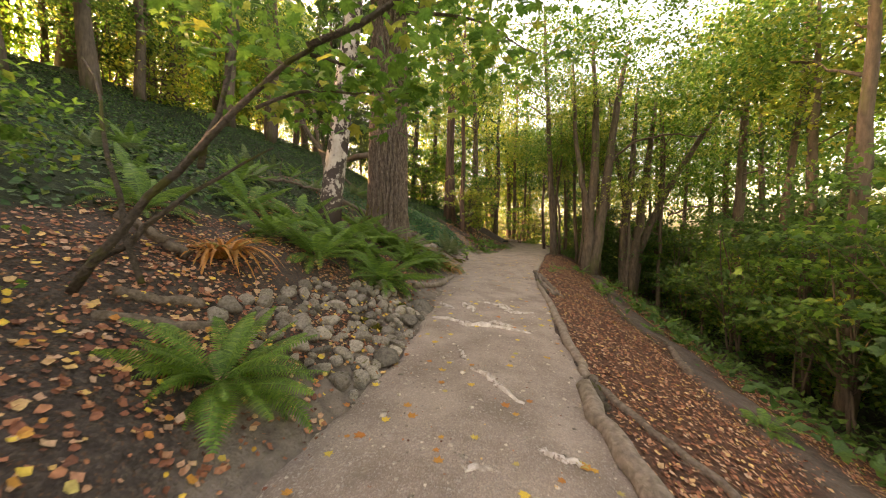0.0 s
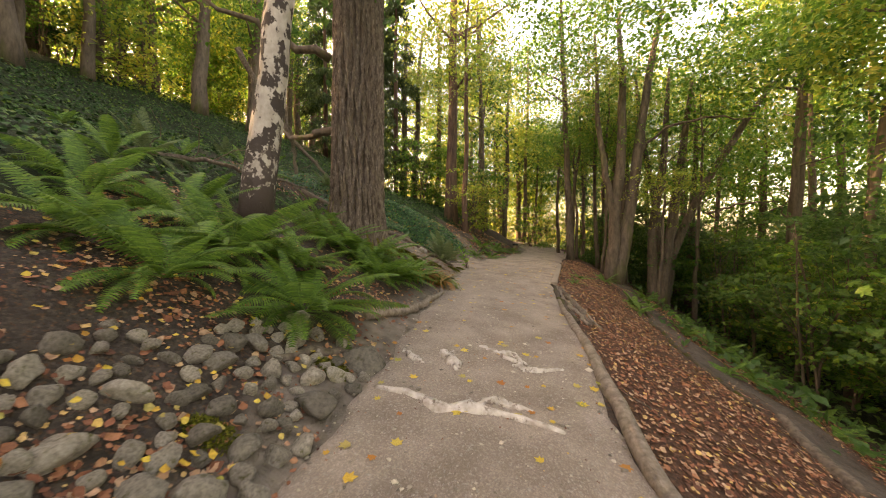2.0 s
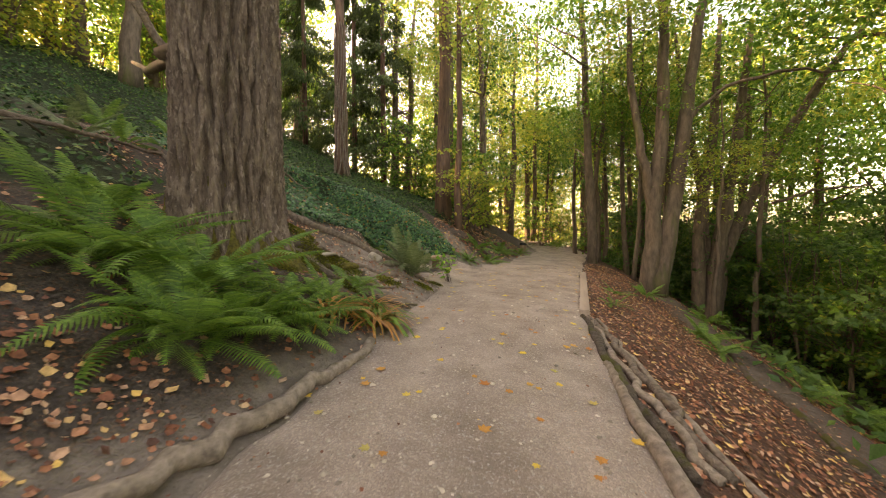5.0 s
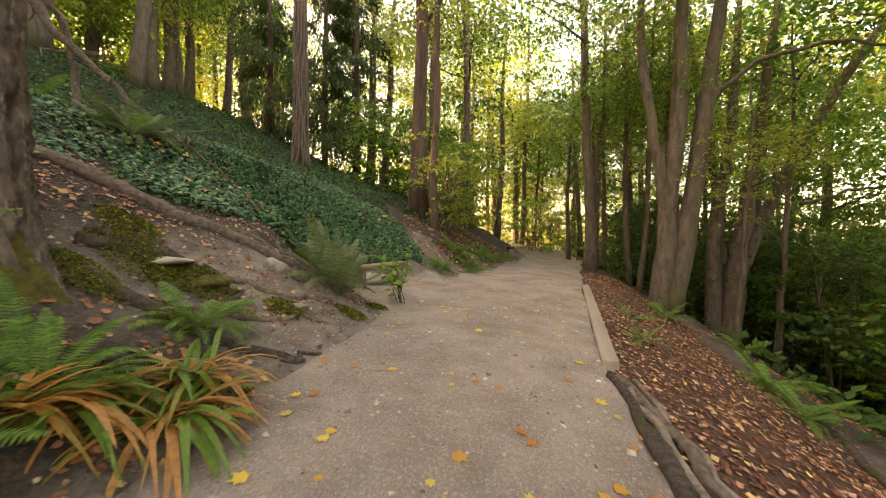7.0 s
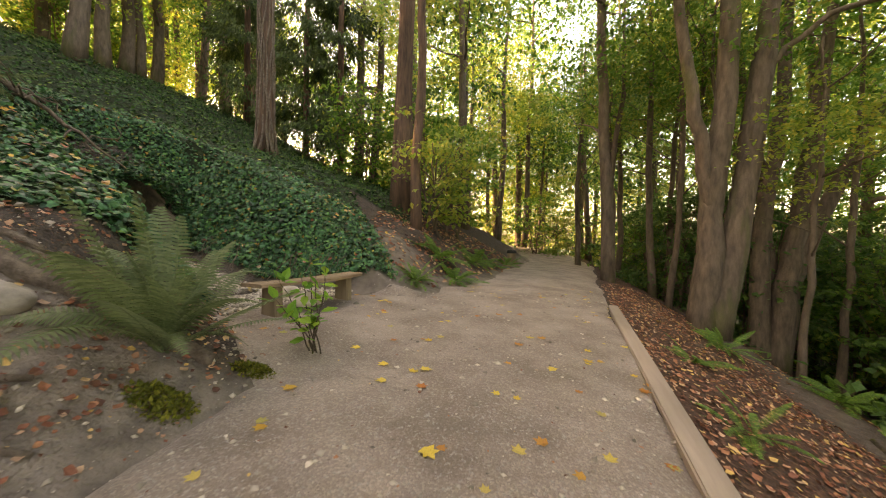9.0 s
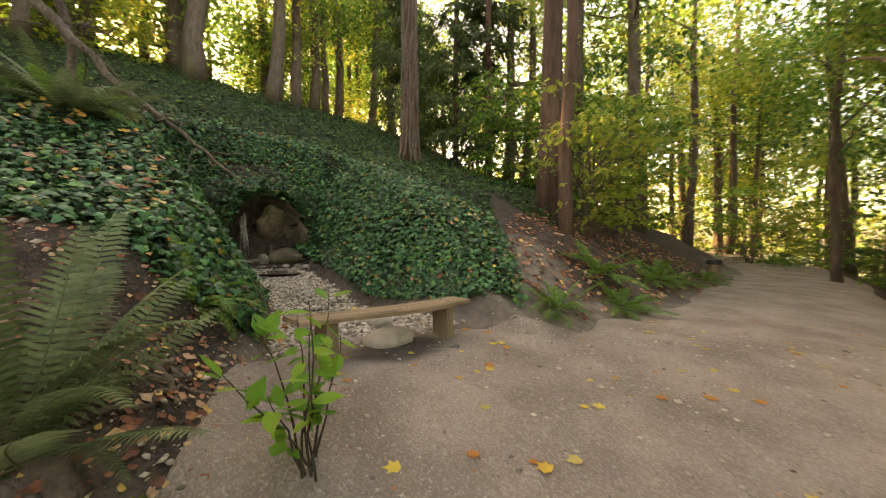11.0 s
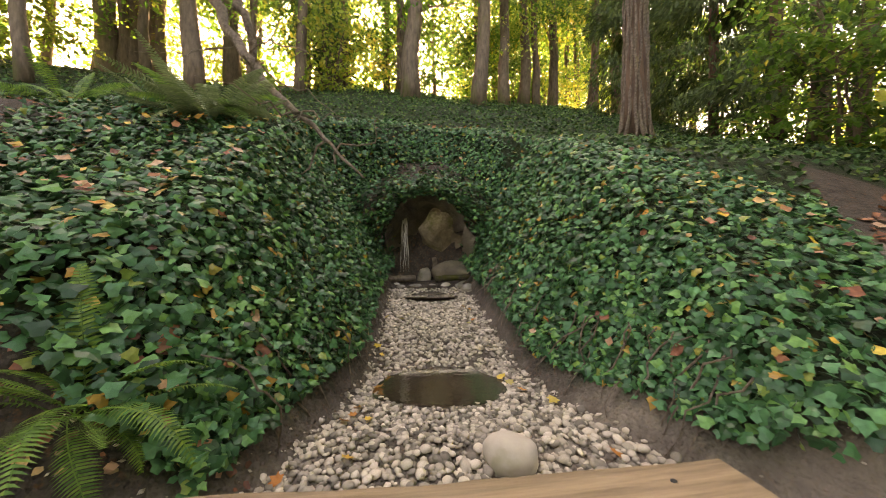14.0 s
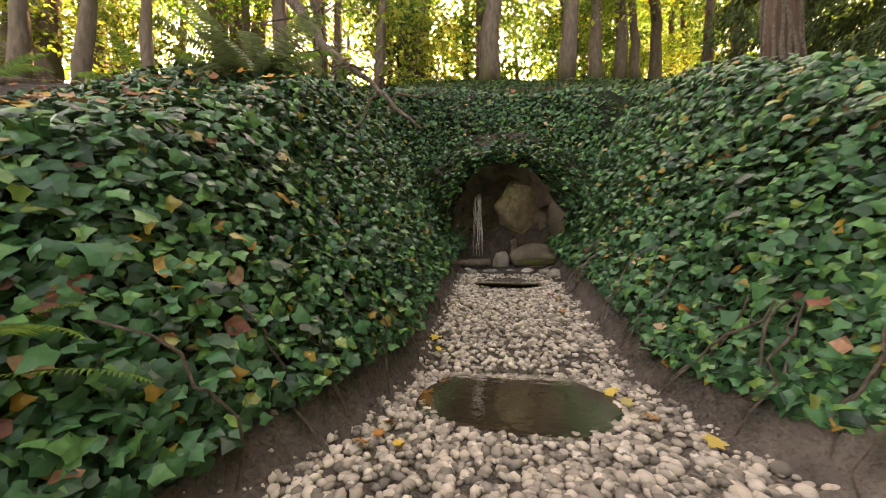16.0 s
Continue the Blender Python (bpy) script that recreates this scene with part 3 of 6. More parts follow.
def tree(x, y, r, h, lean=(0, 0), kind=0, label="tall deciduous tree with a grey-brown trunk", bark=None, crown_z=0.62, scale=1.0, limbs=5, seed=0, seg=10, base=0.0, wob=0.05, low=None, crowns=1, flare=1.5, group="trees on the slope"):
    """A tapered trunk with limbs and one or more leafy crowns."""
    z = gz(x, y) - 0.15
    rr = np.random.default_rng(seed + 900)
    t = thing("tree", label, "tree", group=group, m=pose(x, y, z))
    n = 14
    line = bent((0, 0, 0), (lean[0] * h, lean[1] * h, h), n, wob=wob, seed=seed)
    pile = Pile()
    pile.tube(line, [r * flare, r * 1.08, r, r * 0.85, r * 0.6, r * 0.3], seg, rough=0.05, seed=seed)
    tips = []
    for k in range(limbs):
        f = rr.uniform(low or 0.35, 0.95)
        p0 = line[int(f * (n - 1))]
        a = rr.uniform(0, 6.28)
        ln = h * rr.uniform(0.12, 0.26)
        p1 = p0 + np.array([np.cos(a) * ln, np.sin(a) * ln, ln * rr.uniform(0.3, 0.9)])
        pile.tube(bent(p0, p1, 7, wob=0.04 * ln / 2, seed=seed + k), [r * 0.35, r * 0.2, r * 0.06], 5, seed=k)
        tips.append(p1)
    part("trunk", pile.mesh("trunk", bark or M_TRUNK), t)
    for c in range(crowns):
        me, cl = CROWNS[(kind + c * 2) % len(CROWNS)]
        top = line[-1] if c == 0 else tips[c % len(tips)]
        cz = top * (crown_z + 0.1 * c if c == 0 else 1.0)
        m = Matrix.LocRotScale(Vector((cz[0], cz[1], cz[2])), Euler((0, 0, rr.uniform(0, 6.28))), Vector((scale, scale, scale * rr.uniform(0.9, 1.3))))
        part("crown", me, t, m=m)
    return t


# the large old tree beside the path: fluted bark ridges, a flared mossy foot
def old_tree(x, y, r, h):
    z = gz(x + 0.75, y - 0.2) - 0.25
    t = thing("tree", "huge old tree with deeply furrowed grey-brown bark", "tree", m=pose(x, y, z))
    nz_, na = 220, 340
    hs = np.concatenate([np.linspace(0, 4.5, 150), np.linspace(4.6, h, nz_ - 150)])
    a = np.linspace(0, 2 * np.pi, na, endpoint=False)
    A, H = np.meshgrid(a, hs)
    rad = r * (1 - 0.022 * H) + 0.55 * r * np.exp(-H / 0.45) * (1 + 0.5 * np.sin(A * 5 + 1.0)) + 0.1 * r * np.sin(A * 3 + H * 0.2)
    sway = 0.9 * np.sin(H * 1.9 + A * 3) + 0.7 * np.sin(H * 4.7 + A * 8) + 0.4 * np.sin(H * 12 + A * 17)
    rid = np.maximum(np.sin(A * 23 + H * 3.4 + sway), np.sin(A * 22 - H * 3.0 + sway * 0.8 + 1.0))     # ridges that part and meet again
    br = np.clip(np.sin(H * 9.0 + 3 * np.sin(A * 9 + H * 2)) * 3, -1, 1)
    rad = rad + 0.075 * np.clip(rid * 1.3, -0.9, 0.8) + 0.008 * br + 0.008 * np.sin(A * 61 + H * 9) + np.random.default_rng(4).normal(0, 0.008, A.shape)
    v = np.stack([np.cos(A) * rad + H * 0.012, np.sin(A) * rad, H], -1).reshape(-1, 3)
    i, j = np.meshgrid(np.arange(nz_ - 1), np.arange(na), indexing="ij")
    jn = (j + 1) % na
    q = np.stack([i * na + j, i * na + jn, (i + 1) * na + jn, (i + 1) * na + j], -1).reshape(-1, 4)
    part("trunk", np_mesh("trunk", v, q, M_BARK, True), t)
    # moss over the foot on the side away from the path
    aa, hh = np.meshgrid(np.linspace(1.9, 6.5, 50), np.linspace(0.1, 2.0, 26))
    rad = r * (1 - 0.022 * hh) + 0.55 * r * np.exp(-hh / 0.45) * (1 + 0.5 * np.sin(aa * 5 + 1.0)) + 0.1 * r * np.sin(aa * 3 + hh * 0.2)
    top = 1 - (hh / (0.7 + 1.1 * np.maximum(np.cos(aa - 3.0), 0))) ** 2 - 0.25 * np.sin(aa * 9) - 0.2 * np.sin(aa * 23)
    rad = rad + np.clip(top, -0.7, 1) * 0.11 + 0.012 * np.sin(aa * 70) * np.sin(hh * 60)
    v = np.stack([np.cos(aa) * rad, np.sin(aa) * rad, hh], -1).reshape(-1, 3)
    i, j = np.meshgrid(np.arange(25), np.arange(49), indexing="ij")
    q = np.stack([i * 50 + j, i * 50 + j + 1, (i + 1) * 50 + j + 1, (i + 1) * 50 + j], -1).reshape(-1, 4)
    part("moss", np_mesh("moss", v, q, M_MOSS, True), t, "yellow-green moss on the foot of the trunk")
    for k, (hz, ang, ln, up) in enumerate([(3.1, 2.6, 2.6, 0.6), (4.6, 3.3, 3.2, 1.2), (7.5, 0.4, 3.0, 1.5), (8.5, 4.6, 3.2, 1.6)]):
        pile = Pile()
        p0 = np.array([np.cos(ang) * r * 0.8, np.sin(ang) * r * 0.8, hz])
        p1 = p0 + np.array([np.cos(ang) * ln, np.sin(ang) * ln, up])
        pile.tube(bent(p0, p1, 10, wob=0.1, seed=k), [0.11, 0.07, 0.03], 7, seed=k)
        part("limb", pile.mesh("limb", M_TRUNK), t)
    for k, (dx, dy, dz, s) in enumerate([(-0.5, 0.6, 10.5, 1.5), (2.2, -1.6, 9.0, 1.0)]):
        part("crown", CROWNS[(4, 0)[k]][0], t, m=Matrix.LocRotScale(Vector((dx, dy, dz)), Euler((0, 0, k)), Vector((s, s, s))))
    return t


old_tree(-1.66, 11.62, 0.575, 15.0)

# birch, leaning over the slope
birch = tree(-2.75, 9.0, 0.22, 12, (0.10, 0.03), 0, "leaning birch with peeling white bark and dark scars", M_BIRCH, 0.8, 1.0, 4, seed=3, seg=18, low=0.55, flare=1.3, wob=0.03, group="")
tree(0.75, 24.0, 0.25, 19, (0.008, 0), 2, "stout tree with reddish-brown bark and a flared foot", M_FIRBARK, 0.8, 1.2, 7, seed=4, seg=16, low=0.4, flare=1.7, group="")
tree(1.55, 21.9, 0.115, 13, (0.0, 0.0), 2, "slim tree with reddish bark at the bank", M_FIRBARK, 0.75, 0.9, 5, seed=5, low=0.5, group="")
tree(7.45, 23.3, 0.16, 16, (-0.045, 0.02), 0, "thin dark-barked tree beside the path", None, 0.6, 0.9, 8, seed=6, low=0.3, group="")
tree(-3.2, 34, 0.25, 15, (0.02, 0), 2, seed=7)
tree(-2.4, 34.4, 0.22, 15, (0.05, 0.02), 3, seed=8)

# far woods, ridge and valley: trunks with crowns
spots = [(-20.0, 20.4, 0.46, 15, 2), (-17.6, 24.6, 0.36, 14, 0), (-19.0, 15.8, 0.3, 14, 2)]
wr = np.random.default_rng(21)
for k in range(46):                          # on the ridge
    spots.append((wr.uniform(-27, -17.5), -4 + k * 1.35 + wr.uniform(-0.8, 0.8), wr.uniform(0.07, 0.26), wr.uniform(12, 19), (0, 2, 5, 0)[k % 4]))
for k in range(14):                          # upper slope
    spots.append((wr.uniform(-15, -9), 22 + k * 2.2 + wr.uniform(-1, 1), wr.uniform(0.14, 0.3), wr.uniform(10, 15), (0, 4, 2)[k % 3]))
for k in range(22):                          # ahead, round the bend
    spots.append((wr.uniform(-8, 22), wr.uniform(38, 62), wr.uniform(0.14, 0.3), wr.uniform(16, 25), (2, 0, 3, 1)[k % 4]))
for k in range(26):                          # valley on the other side
    spots.append((wr.uniform(15, 34), 2 + k * 1.7 + wr.uniform(-1, 1), wr.uniform(0.13, 0.28), wr.uniform(17, 24), (0, 4, 1, 5)[k % 4]))
for x, y in ((3.0, 31.0), (5.5, 35.5), (11.5, 33.0), (13.5, 29.0), (12.0, 37.0), (8.0, 39.0), (15.5, 25.5), (16.5, 20.0), (14.5, 15.5), (16.0, 11.0), (14.0, 7.0), (1.0, 29.0), (4.0, 41.0), (15, 33), (10, 43), (11.0, 6.5), (12.0, 10.5), (13.5, 13.0), (10.5, 2.5), (3.0, 28.0)):
    spots.append((x, y, wr.uniform(0.12, 0.2), wr.uniform(14, 20), (2, 0, 3, 1)[len(spots) % 4]))
for k in range(12):                          # on the slope below the ridge
    spots.append((wr.uniform(-17, -12.5), 1 + k * 2.0 + wr.uniform(-0.8, 0.8), wr.uniform(0.12, 0.24), wr.uniform(11, 15), (4, 0, 5)[k % 3]))
for k in range(10):                          # behind
    spots.append((wr.uniform(-12, 16), wr.uniform(-25, -8), wr.uniform(0.15, 0.3), wr.uniform(10, 15), (0, 4)[k % 2]))
for k, (x, y, r, h, kd) in enumerate(spots):
    tree(x, y, r, h, (wr.normal(0, 0.03), wr.normal(0, 0.03)), kd, seed=100 + k, seg=7, limbs=3, scale=wr.uniform(0.9, 1.35), crown_z=wr.uniform(0.82, 0.95) if 9 < x < 20 and y < 30 else wr.uniform(0.42, 0.8) if x < -9 else wr.uniform(0.55, 0.85), crowns=2 if x > 20 or y > 36 else 1 + (k % 4 == 0))


# ---- bench ----
def bench():
    t = thing("bench", "rough weathered plank bench on two stout wooden legs", "bench", m=pose(0.585, 16.51, 0.0, 0, 0, -21.5))
    n = 26
    ys = np.linspace(-0.95, 0.84, n)
    pr = []
    rr = np.random.default_rng(5)
    for yv in ys:
        w, th = 0.15 + 0.012 * np.sin(yv * 5) + rr.normal(0, 0.003), 0.045 + 0.006 * np.sin(yv * 3 + 1)
        c = 0.02 * np.sin(yv * 2.4)
        z0 = 0.905 - 0.012 * np.cos(yv * 2.0)
        pr.append([(c - w, yv, z0 - th), (c - w * 1.02, yv, z0 - 0.012), (c - w * 0.9, yv, z0), (c + w * 0.9, yv, z0), (c + w * 1.02, yv, z0 - 0.014), (c + w, yv, z0 - th)])
    v = np.array(pr).reshape(-1, 3)
    i, j = np.meshgrid(np.arange(n - 1), np.arange(6), indexing="ij")
    jn = (j + 1) % 6
    q = np.stack([i * 6 + j, (i + 1) * 6 + j, (i + 1) * 6 + jn, i * 6 + jn], -1).reshape(-1, 4)
    pile = Pile()
    pile.add(v, q)
    pile.add(v[:6], None, [(0, 1, 2), (0, 2, 3), (0, 3, 4), (0, 4, 5)])
    pile.add(v[-6:], None, [(2, 1, 0), (3, 2, 0), (4, 3, 0), (5, 4, 0)])
    part("plank", pile.mesh("plank", M_BENCH, False), t)
    for yv in (-0.68, 0.6):
        bm = bmesh.new()
        bmesh.ops.create_cube(bm, size=1, matrix=Matrix.LocRotScale(Vector((0, yv, 0.625)), None, Vector((0.21, 0.115, 0.46))))
        for vv in bm.verts:
            if vv.co.z < 0.6:
                vv.co.x *= 1.12
        bmesh.ops.bevel(bm, geom=bm.edges[:], offset=0.012, segments=2, affect='EDGES')
        me = bpy.data.meshes.new("leg")
        bm.to_mesh(me)
        bm.free()
        me.materials.append(M_LEG)
        part("leg", me, t)
    for yv in (-0.68, 0.6):
        for xv in (-0.05, 0.05):
            bm = bmesh.new()
            bmesh.ops.create_cone(bm, cap_ends=True, segments=12, radius1=0.013, radius2=0.009, depth=0.008, matrix=Matrix.Translation((xv + 0.02 * math.sin(yv * 2.4), yv, 0.9)))
            me = bpy.data.meshes.new("bolt")
            bm.to_mesh(me)
            bm.free()
            me.materials.append(M_BLACK)
            part("bolt", me, t, "dark bolt head")
    return t


bench()


# ---- maples on the lower side of the path ----
def stem_tree(x, y, label, stems, crowns, seed=0, group=""):
    """A tree of several stems: each a list of (dx, dy, z, radius) knots above the foot."""
    z = gz(x, y) - 0.2
    t = thing("tree", label, "tree", group=group, m=pose(x, y, z))
    for k, st in enumerate(stems):
        kn = np.array(st, float)
        f = np.linspace(0, 1, 16)
        ff = np.linspace(0, 1, len(kn))
        pts = np.stack([np.interp(f, ff, kn[:, i]) for i in range(3)], 1)
        for _ in range(2):
            pts[1:-1] = (pts[:-2] + pts[1:-1] * 2 + pts[2:]) / 4
        pts += np.random.default_rng(seed + k).normal(size=pts.shape) * 0.035 * (f[:, None] > 0)
        pile = Pile()
        pile.tube(pts, np.interp(f, ff, kn[:, 3]), 12, rough=0.05, seed=seed + k)
        part("stem", pile.mesh("stem", M_TRUNK), t)
    for k, (dx, dy, dz, s, kd) in enumerate(crowns):
        part("crown", CROWNS[kd][0], t, m=Matrix.LocRotScale(Vector((dx, dy, dz)), Euler((0, 0, k * 1.3)), Vector((s, s, s * 0.8))))
    return t


stem_tree(8.35, 20.4, "maple with several mossy grey-brown stems", [
    [(0, 0, 0, 0.34), (0.15, 0, 2.5, 0.25), (0.4, 0, 6, 0.22), (0.5, 0.1, 9.5, 0.17), (0.3, 0.2, 13, 0.08)],
    [(0.25, -0.1, 0, 0.32), (0.7, -0.1, 2.6, 0.26), (1.2, 0, 6, 0.22), (1.7, 0.1, 10, 0.16), (2.3, 0.2, 13, 0.07)],
    [(0.15, 0, 3.0, 0.17), (-0.2, 0, 4.6, 0.15), (-0.6, 0.2, 7.5, 0.12), (-0.7, 0.4, 12, 0.05)],
    [(1.2, 0, 6.2, 0.07), (2.2, -0.4, 7.3, 0.06), (4.0, -0.9, 7.6, 0.05), (6.0, -1.2, 7.4, 0.02)],
], [(1.0, 0.5, 12.0, 1.2, 0), (-1.0, 0, 9.8, 0.7, 2), (4.6, -1, 10.5, 0.7, 1), (-3.0, -2.5, 11.5, 0.9, 0), (-1.0, -6.0, 11.0, 0.9, 5), (3.0, -6.5, 9.5, 0.9, 0)], 5)
stem_tree(11.9, 22.4, "maple clump with a long leaning stem", [
    [(0, 0, 0, 0.36), (0.3, 0, 3, 0.27), (0.8, 0, 6.5, 0.23), (1.4, 0, 12, 0.1)],
    [(-0.3, 0.2, 0, 0.3), (-0.4, 0.2, 4, 0.22), (0.2, 0.3, 8, 0.18), (0.5, 0.5, 13, 0.07)],
    [(0.3, 0.2, 0, 0.28), (0.75, 0.3, 3.2, 0.21), (2.5, 0.4, 6.6, 0.19), (4.9, 0.9, 10.2, 0.16), (8.0, 1.2, 14, 0.08)],
    [(0.2, 0.4, 0, 0.24), (0.1, 0.6, 5, 0.18), (-0.7, 1.0, 10, 0.12), (-1, 1.2, 13, 0.05)],
    [(2.0, -0.5, 5.0, 0.06), (3.4, -0.8, 5.5, 0.05), (5.0, -1.2, 5.6, 0.02)],
], [(1.5, 0, 12.5, 1.3, 0), (6.5, 0, 14.5, 1.0, 5), (-1.5, 1, 11, 0.8, 2)], 9)
for k, (x, y, r, h) in enumerate([(7.9, 24.6, 0.09, 10), (8.6, 25.6, 0.08, 9), (9.2, 24.2, 0.1, 11), (9.6, 27.0, 0.1, 10), (10.4, 25.2, 0.09, 10), (11.2, 28, 0.12, 12), (8.4, 28.5, 0.1, 10), (10.5, 20.2, 0.07, 8), (8.7, 22.3, 0.07, 11), (9.6, 21.6, 0.06, 10), (10.1, 23.4, 0.08, 12), (12.2, 26.4, 0.1, 13), (13.4, 22.0, 0.09, 12)]):
    tree(x, y, r, h, (wr.normal(0, 0.03), wr.normal(0, 0.02)), (0, 2, 1)[k % 3], "slender young tree with a thin dark trunk", seed=300 + k, seg=6, limbs=5, scale=0.62, crown_z=0.72, low=0.4, group="slender young trees")

# red-barked fir with dead vine stems on its trunk
fir = tree(-4.3, 24.9, 0.22, 17, (0.0, 0.0), 4, "tall fir with shaggy dead vines up its reddish trunk", M_FIRBARK, 0.95, 0.8, 2, seed=40, seg=14, low=0.7, wob=0.02, group="")
for k in range(16):
    a = k * 0.393
    pile = Pile()
    zz = np.linspace(0.0, 7.5, 26)
    aa = a + 0.25 * np.sin(zz * 1.1 + k) + 0.12 * np.sin(zz * 3.7 + 2 * k)
    rr_ = 0.245 - zz * 0.004 + 0.14 * np.exp(-zz / 0.6) + 0.055 * np.abs(np.sin(zz * 2.3 + k))
    pile.tube(np.stack([np.cos(aa) * rr_, np.sin(aa) * rr_, zz], 1), [0.045, 0.035, 0.028, 0.015], 5, rough=0.25, seed=k)
    part("vine", pile.mesh("vine", M_DEADWOOD), fir, "shaggy dead vine stem")


# dark conifers with hanging boughs
def conifer(x, y, h, r, seed):
    z = gz(x, y) - 0.1
    t = thing("conifer", "dark evergreen conifer with drooping boughs", "tree", group="dark conifers", m=pose(x, y, z))
    pile = Pile()
    pile.tube(bent((0, 0, 0), (0, 0, h), 8, wob=0.02, seed=seed), [0.2, 0.14, 0.04], 8)
    part("trunk", pile.mesh("trunk", M_FIRBARK), t)
    g = np.random.default_rng(seed)
    n = 17000
    zz = g.uniform(0.06, 1, n) ** 0.9
    bough = g.integers(0, 130, n)
    ba, bz = g.uniform(0, 6.28, 130), g.uniform(0.06, 0.98, 130)
    rad = r * (1.05 - bz[bough]) * g.uniform(0.1, 1, n) ** 0.6
    a = ba[bough] + g.normal(0, 0.16, n)
    p = np.stack([np.cos(a) * rad, np.sin(a) * rad, bz[bough] * h - rad * 0.35 - g.uniform(0, 0.5, n)], 1)
    part("crown", scatter("crown", LEAF_V, LEAF_F, p, turns(a - 1.57, g.normal(-0.8, 0.4, n), g.normal(0, 0.6, n)), g.uniform(0.2, 0.36, n)[:, None] * np.array([[0.5, 1, 1]]), L_CONIFER), t)


conifer(-3.4, 31.0, 19, 3.0, 1)
conifer(-5.6, 32.0, 20, 3.2, 2)
conifer(-9.5, 33.0, 19, 3.0, 3)


# ---- understorey of young maples down the slope ----
SHRUBS = [crown_mesh("foliage", 2600, 1.7, 2.0, (L_DARK, L_MAPLE, L_DARK)[k], 0.145, 34, 400 + k, droop=0.25, flat=0.12) for k in range(3)]
# paler leaf colour stands in for sunlight on the thickets at bend and ridge
SHRUBS_LIT = [crown_mesh("foliage", 1900, 1.7, 2.0, (L_YELLOW, L_MAPLE)[k], 0.17, 34, 440 + k, droop=0.25, flat=0.15) for k in range(2)]
SHRUBS_NEAR = [crown_mesh("foliage", 1300, 1.5, 1.7, (L_MAPLE, L_DARK)[k], 0.125, 26, 420 + k, droop=0.2, maple=True, flat=0.12) for k in range(2)]


def shrub(x, y, h, near, k, scale=1.0, label="leafy young maple with thin dark stems", cat="young tree", group="understorey maples"):
    z = gz(x, y) - 0.1
    me, cl = SHRUBS_LIT[k % 2] if near is None else (SHRUBS_NEAR if near else SHRUBS)[k % (2 if near else 3)]
    t = thing("young_maple", label, cat, group=group, m=pose(x, y, z))
    g = np.random.default_rng(k + 77)
    twigs = Pile()
    c = np.array([0, 0, h * 0.6])
    for i in range(3):
        pile = Pile()
        top = np.array([g.normal(0, 0.5), g.normal(0, 0.5), h * g.uniform(0.75, 0.95)])
        ln = bent((g.normal(0, 0.12), g.normal(0, 0.12), 0), top, 9, wob=0.05, seed=k * 5 + i)
        pile.tube(ln, [0.045, 0.03, 0.012], 5)
        part("stem", pile.mesh("stem", M_TRUNK), t)
        for b in cl[i::4]:
            e = c + b * scale
            s = ln[int(np.clip(e[2] / h * 6, 2, 7))]
            twigs.tube(bent(s, e, 5, wob=0.04, seed=i), [0.016, 0.006], 4)
    tagged(part("branchwork", twigs.mesh("branchwork", M_TRUNK), t), kind="stuff")
    part("foliage", me, t, m=Matrix.LocRotScale(Vector(c), Euler((0, 0, 0)), Vector((scale, scale, scale))))
    return t


sg = np.random.default_rng(31)
n = 0
for k in range(34):
    y = 2.0 + k * 0.8
    e = (8.1, 9.8, 12.0)[k % 3] + sg.uniform(-0.3, 0.9)
    if e < 8.0 and 16 < y < 25:
        continue
    shrub(path_r(np.array(y)) + e, y, sg.uniform(6.5, 9.5) if y < 8 else sg.uniform(4.6, 7.0), k % 3 == 0, k, sg.uniform(1.25, 1.75) if y < 8 else sg.uniform(1.1, 1.4))
for k in range(26):                                # deeper down the slope
    shrub(path_r(np.array(4.0 + k * 1.15)) + sg.uniform(13, 23), 4.0 + k * 1.15, sg.uniform(6.5, 9.0), k % 4 == 1 and None, 140 + k, sg.uniform(1.7, 2.2))
for k in range(12):                                # under the maples beside the bend
    shrub(sg.uniform(12.5, 18), 24 + k * 1.0, sg.uniform(4.0, 6.0), False, 170 + k, sg.uniform(1.3, 1.7))
for k in range(9):                                 # thickets ahead, at the bend
    shrub(-2 + k * 1.9, sg.uniform(33, 40), sg.uniform(2.2, 3.6), None, 50 + k, sg.uniform(0.8, 1.15))
for k in range(9):                                 # dark young trees below the ridge
    shrub(sg.uniform(-22, -16), 17 + k * 2.1, sg.uniform(5.0, 7.5), False, 190 + k, sg.uniform(1.2, 1.7))
for k in range(14):                                # ridge thickets
    shrub(sg.uniform(-24, -14), 4 + k * 2.6, sg.uniform(2.5, 4.5), None, 80 + k, sg.uniform(0.8, 1.4))
shrub(1.9, 22.6, 3.4, None, 120, 0.95, "yellow-green young maple at the bank", group="")
shrub(2.6, 24.8, 4.2, True, 122, 1.0)
for k, (x, y, h) in enumerate(((0.6, 28.5, 5.0), (-1.2, 28.0, 4.5), (2.6, 28.5, 4.5))):
    shrub(x, y, h, False, 211 + k * 3, 1.35)
for k in range(7):                                 # beside the path's outer edge at the bend
    shrub(float(path_r(np.array(24.5 + k * 1.4))) + sg.uniform(2.6, 4.2), 24.5 + k * 1.4, sg.uniform(3.2, 4.8), False, 230 + k, sg.uniform(1.0, 1.3))
shrub(-3.4, 2.1, 1.7, False, 121, 0.5, "dark evergreen shrub beside the steps", "shrub", "")

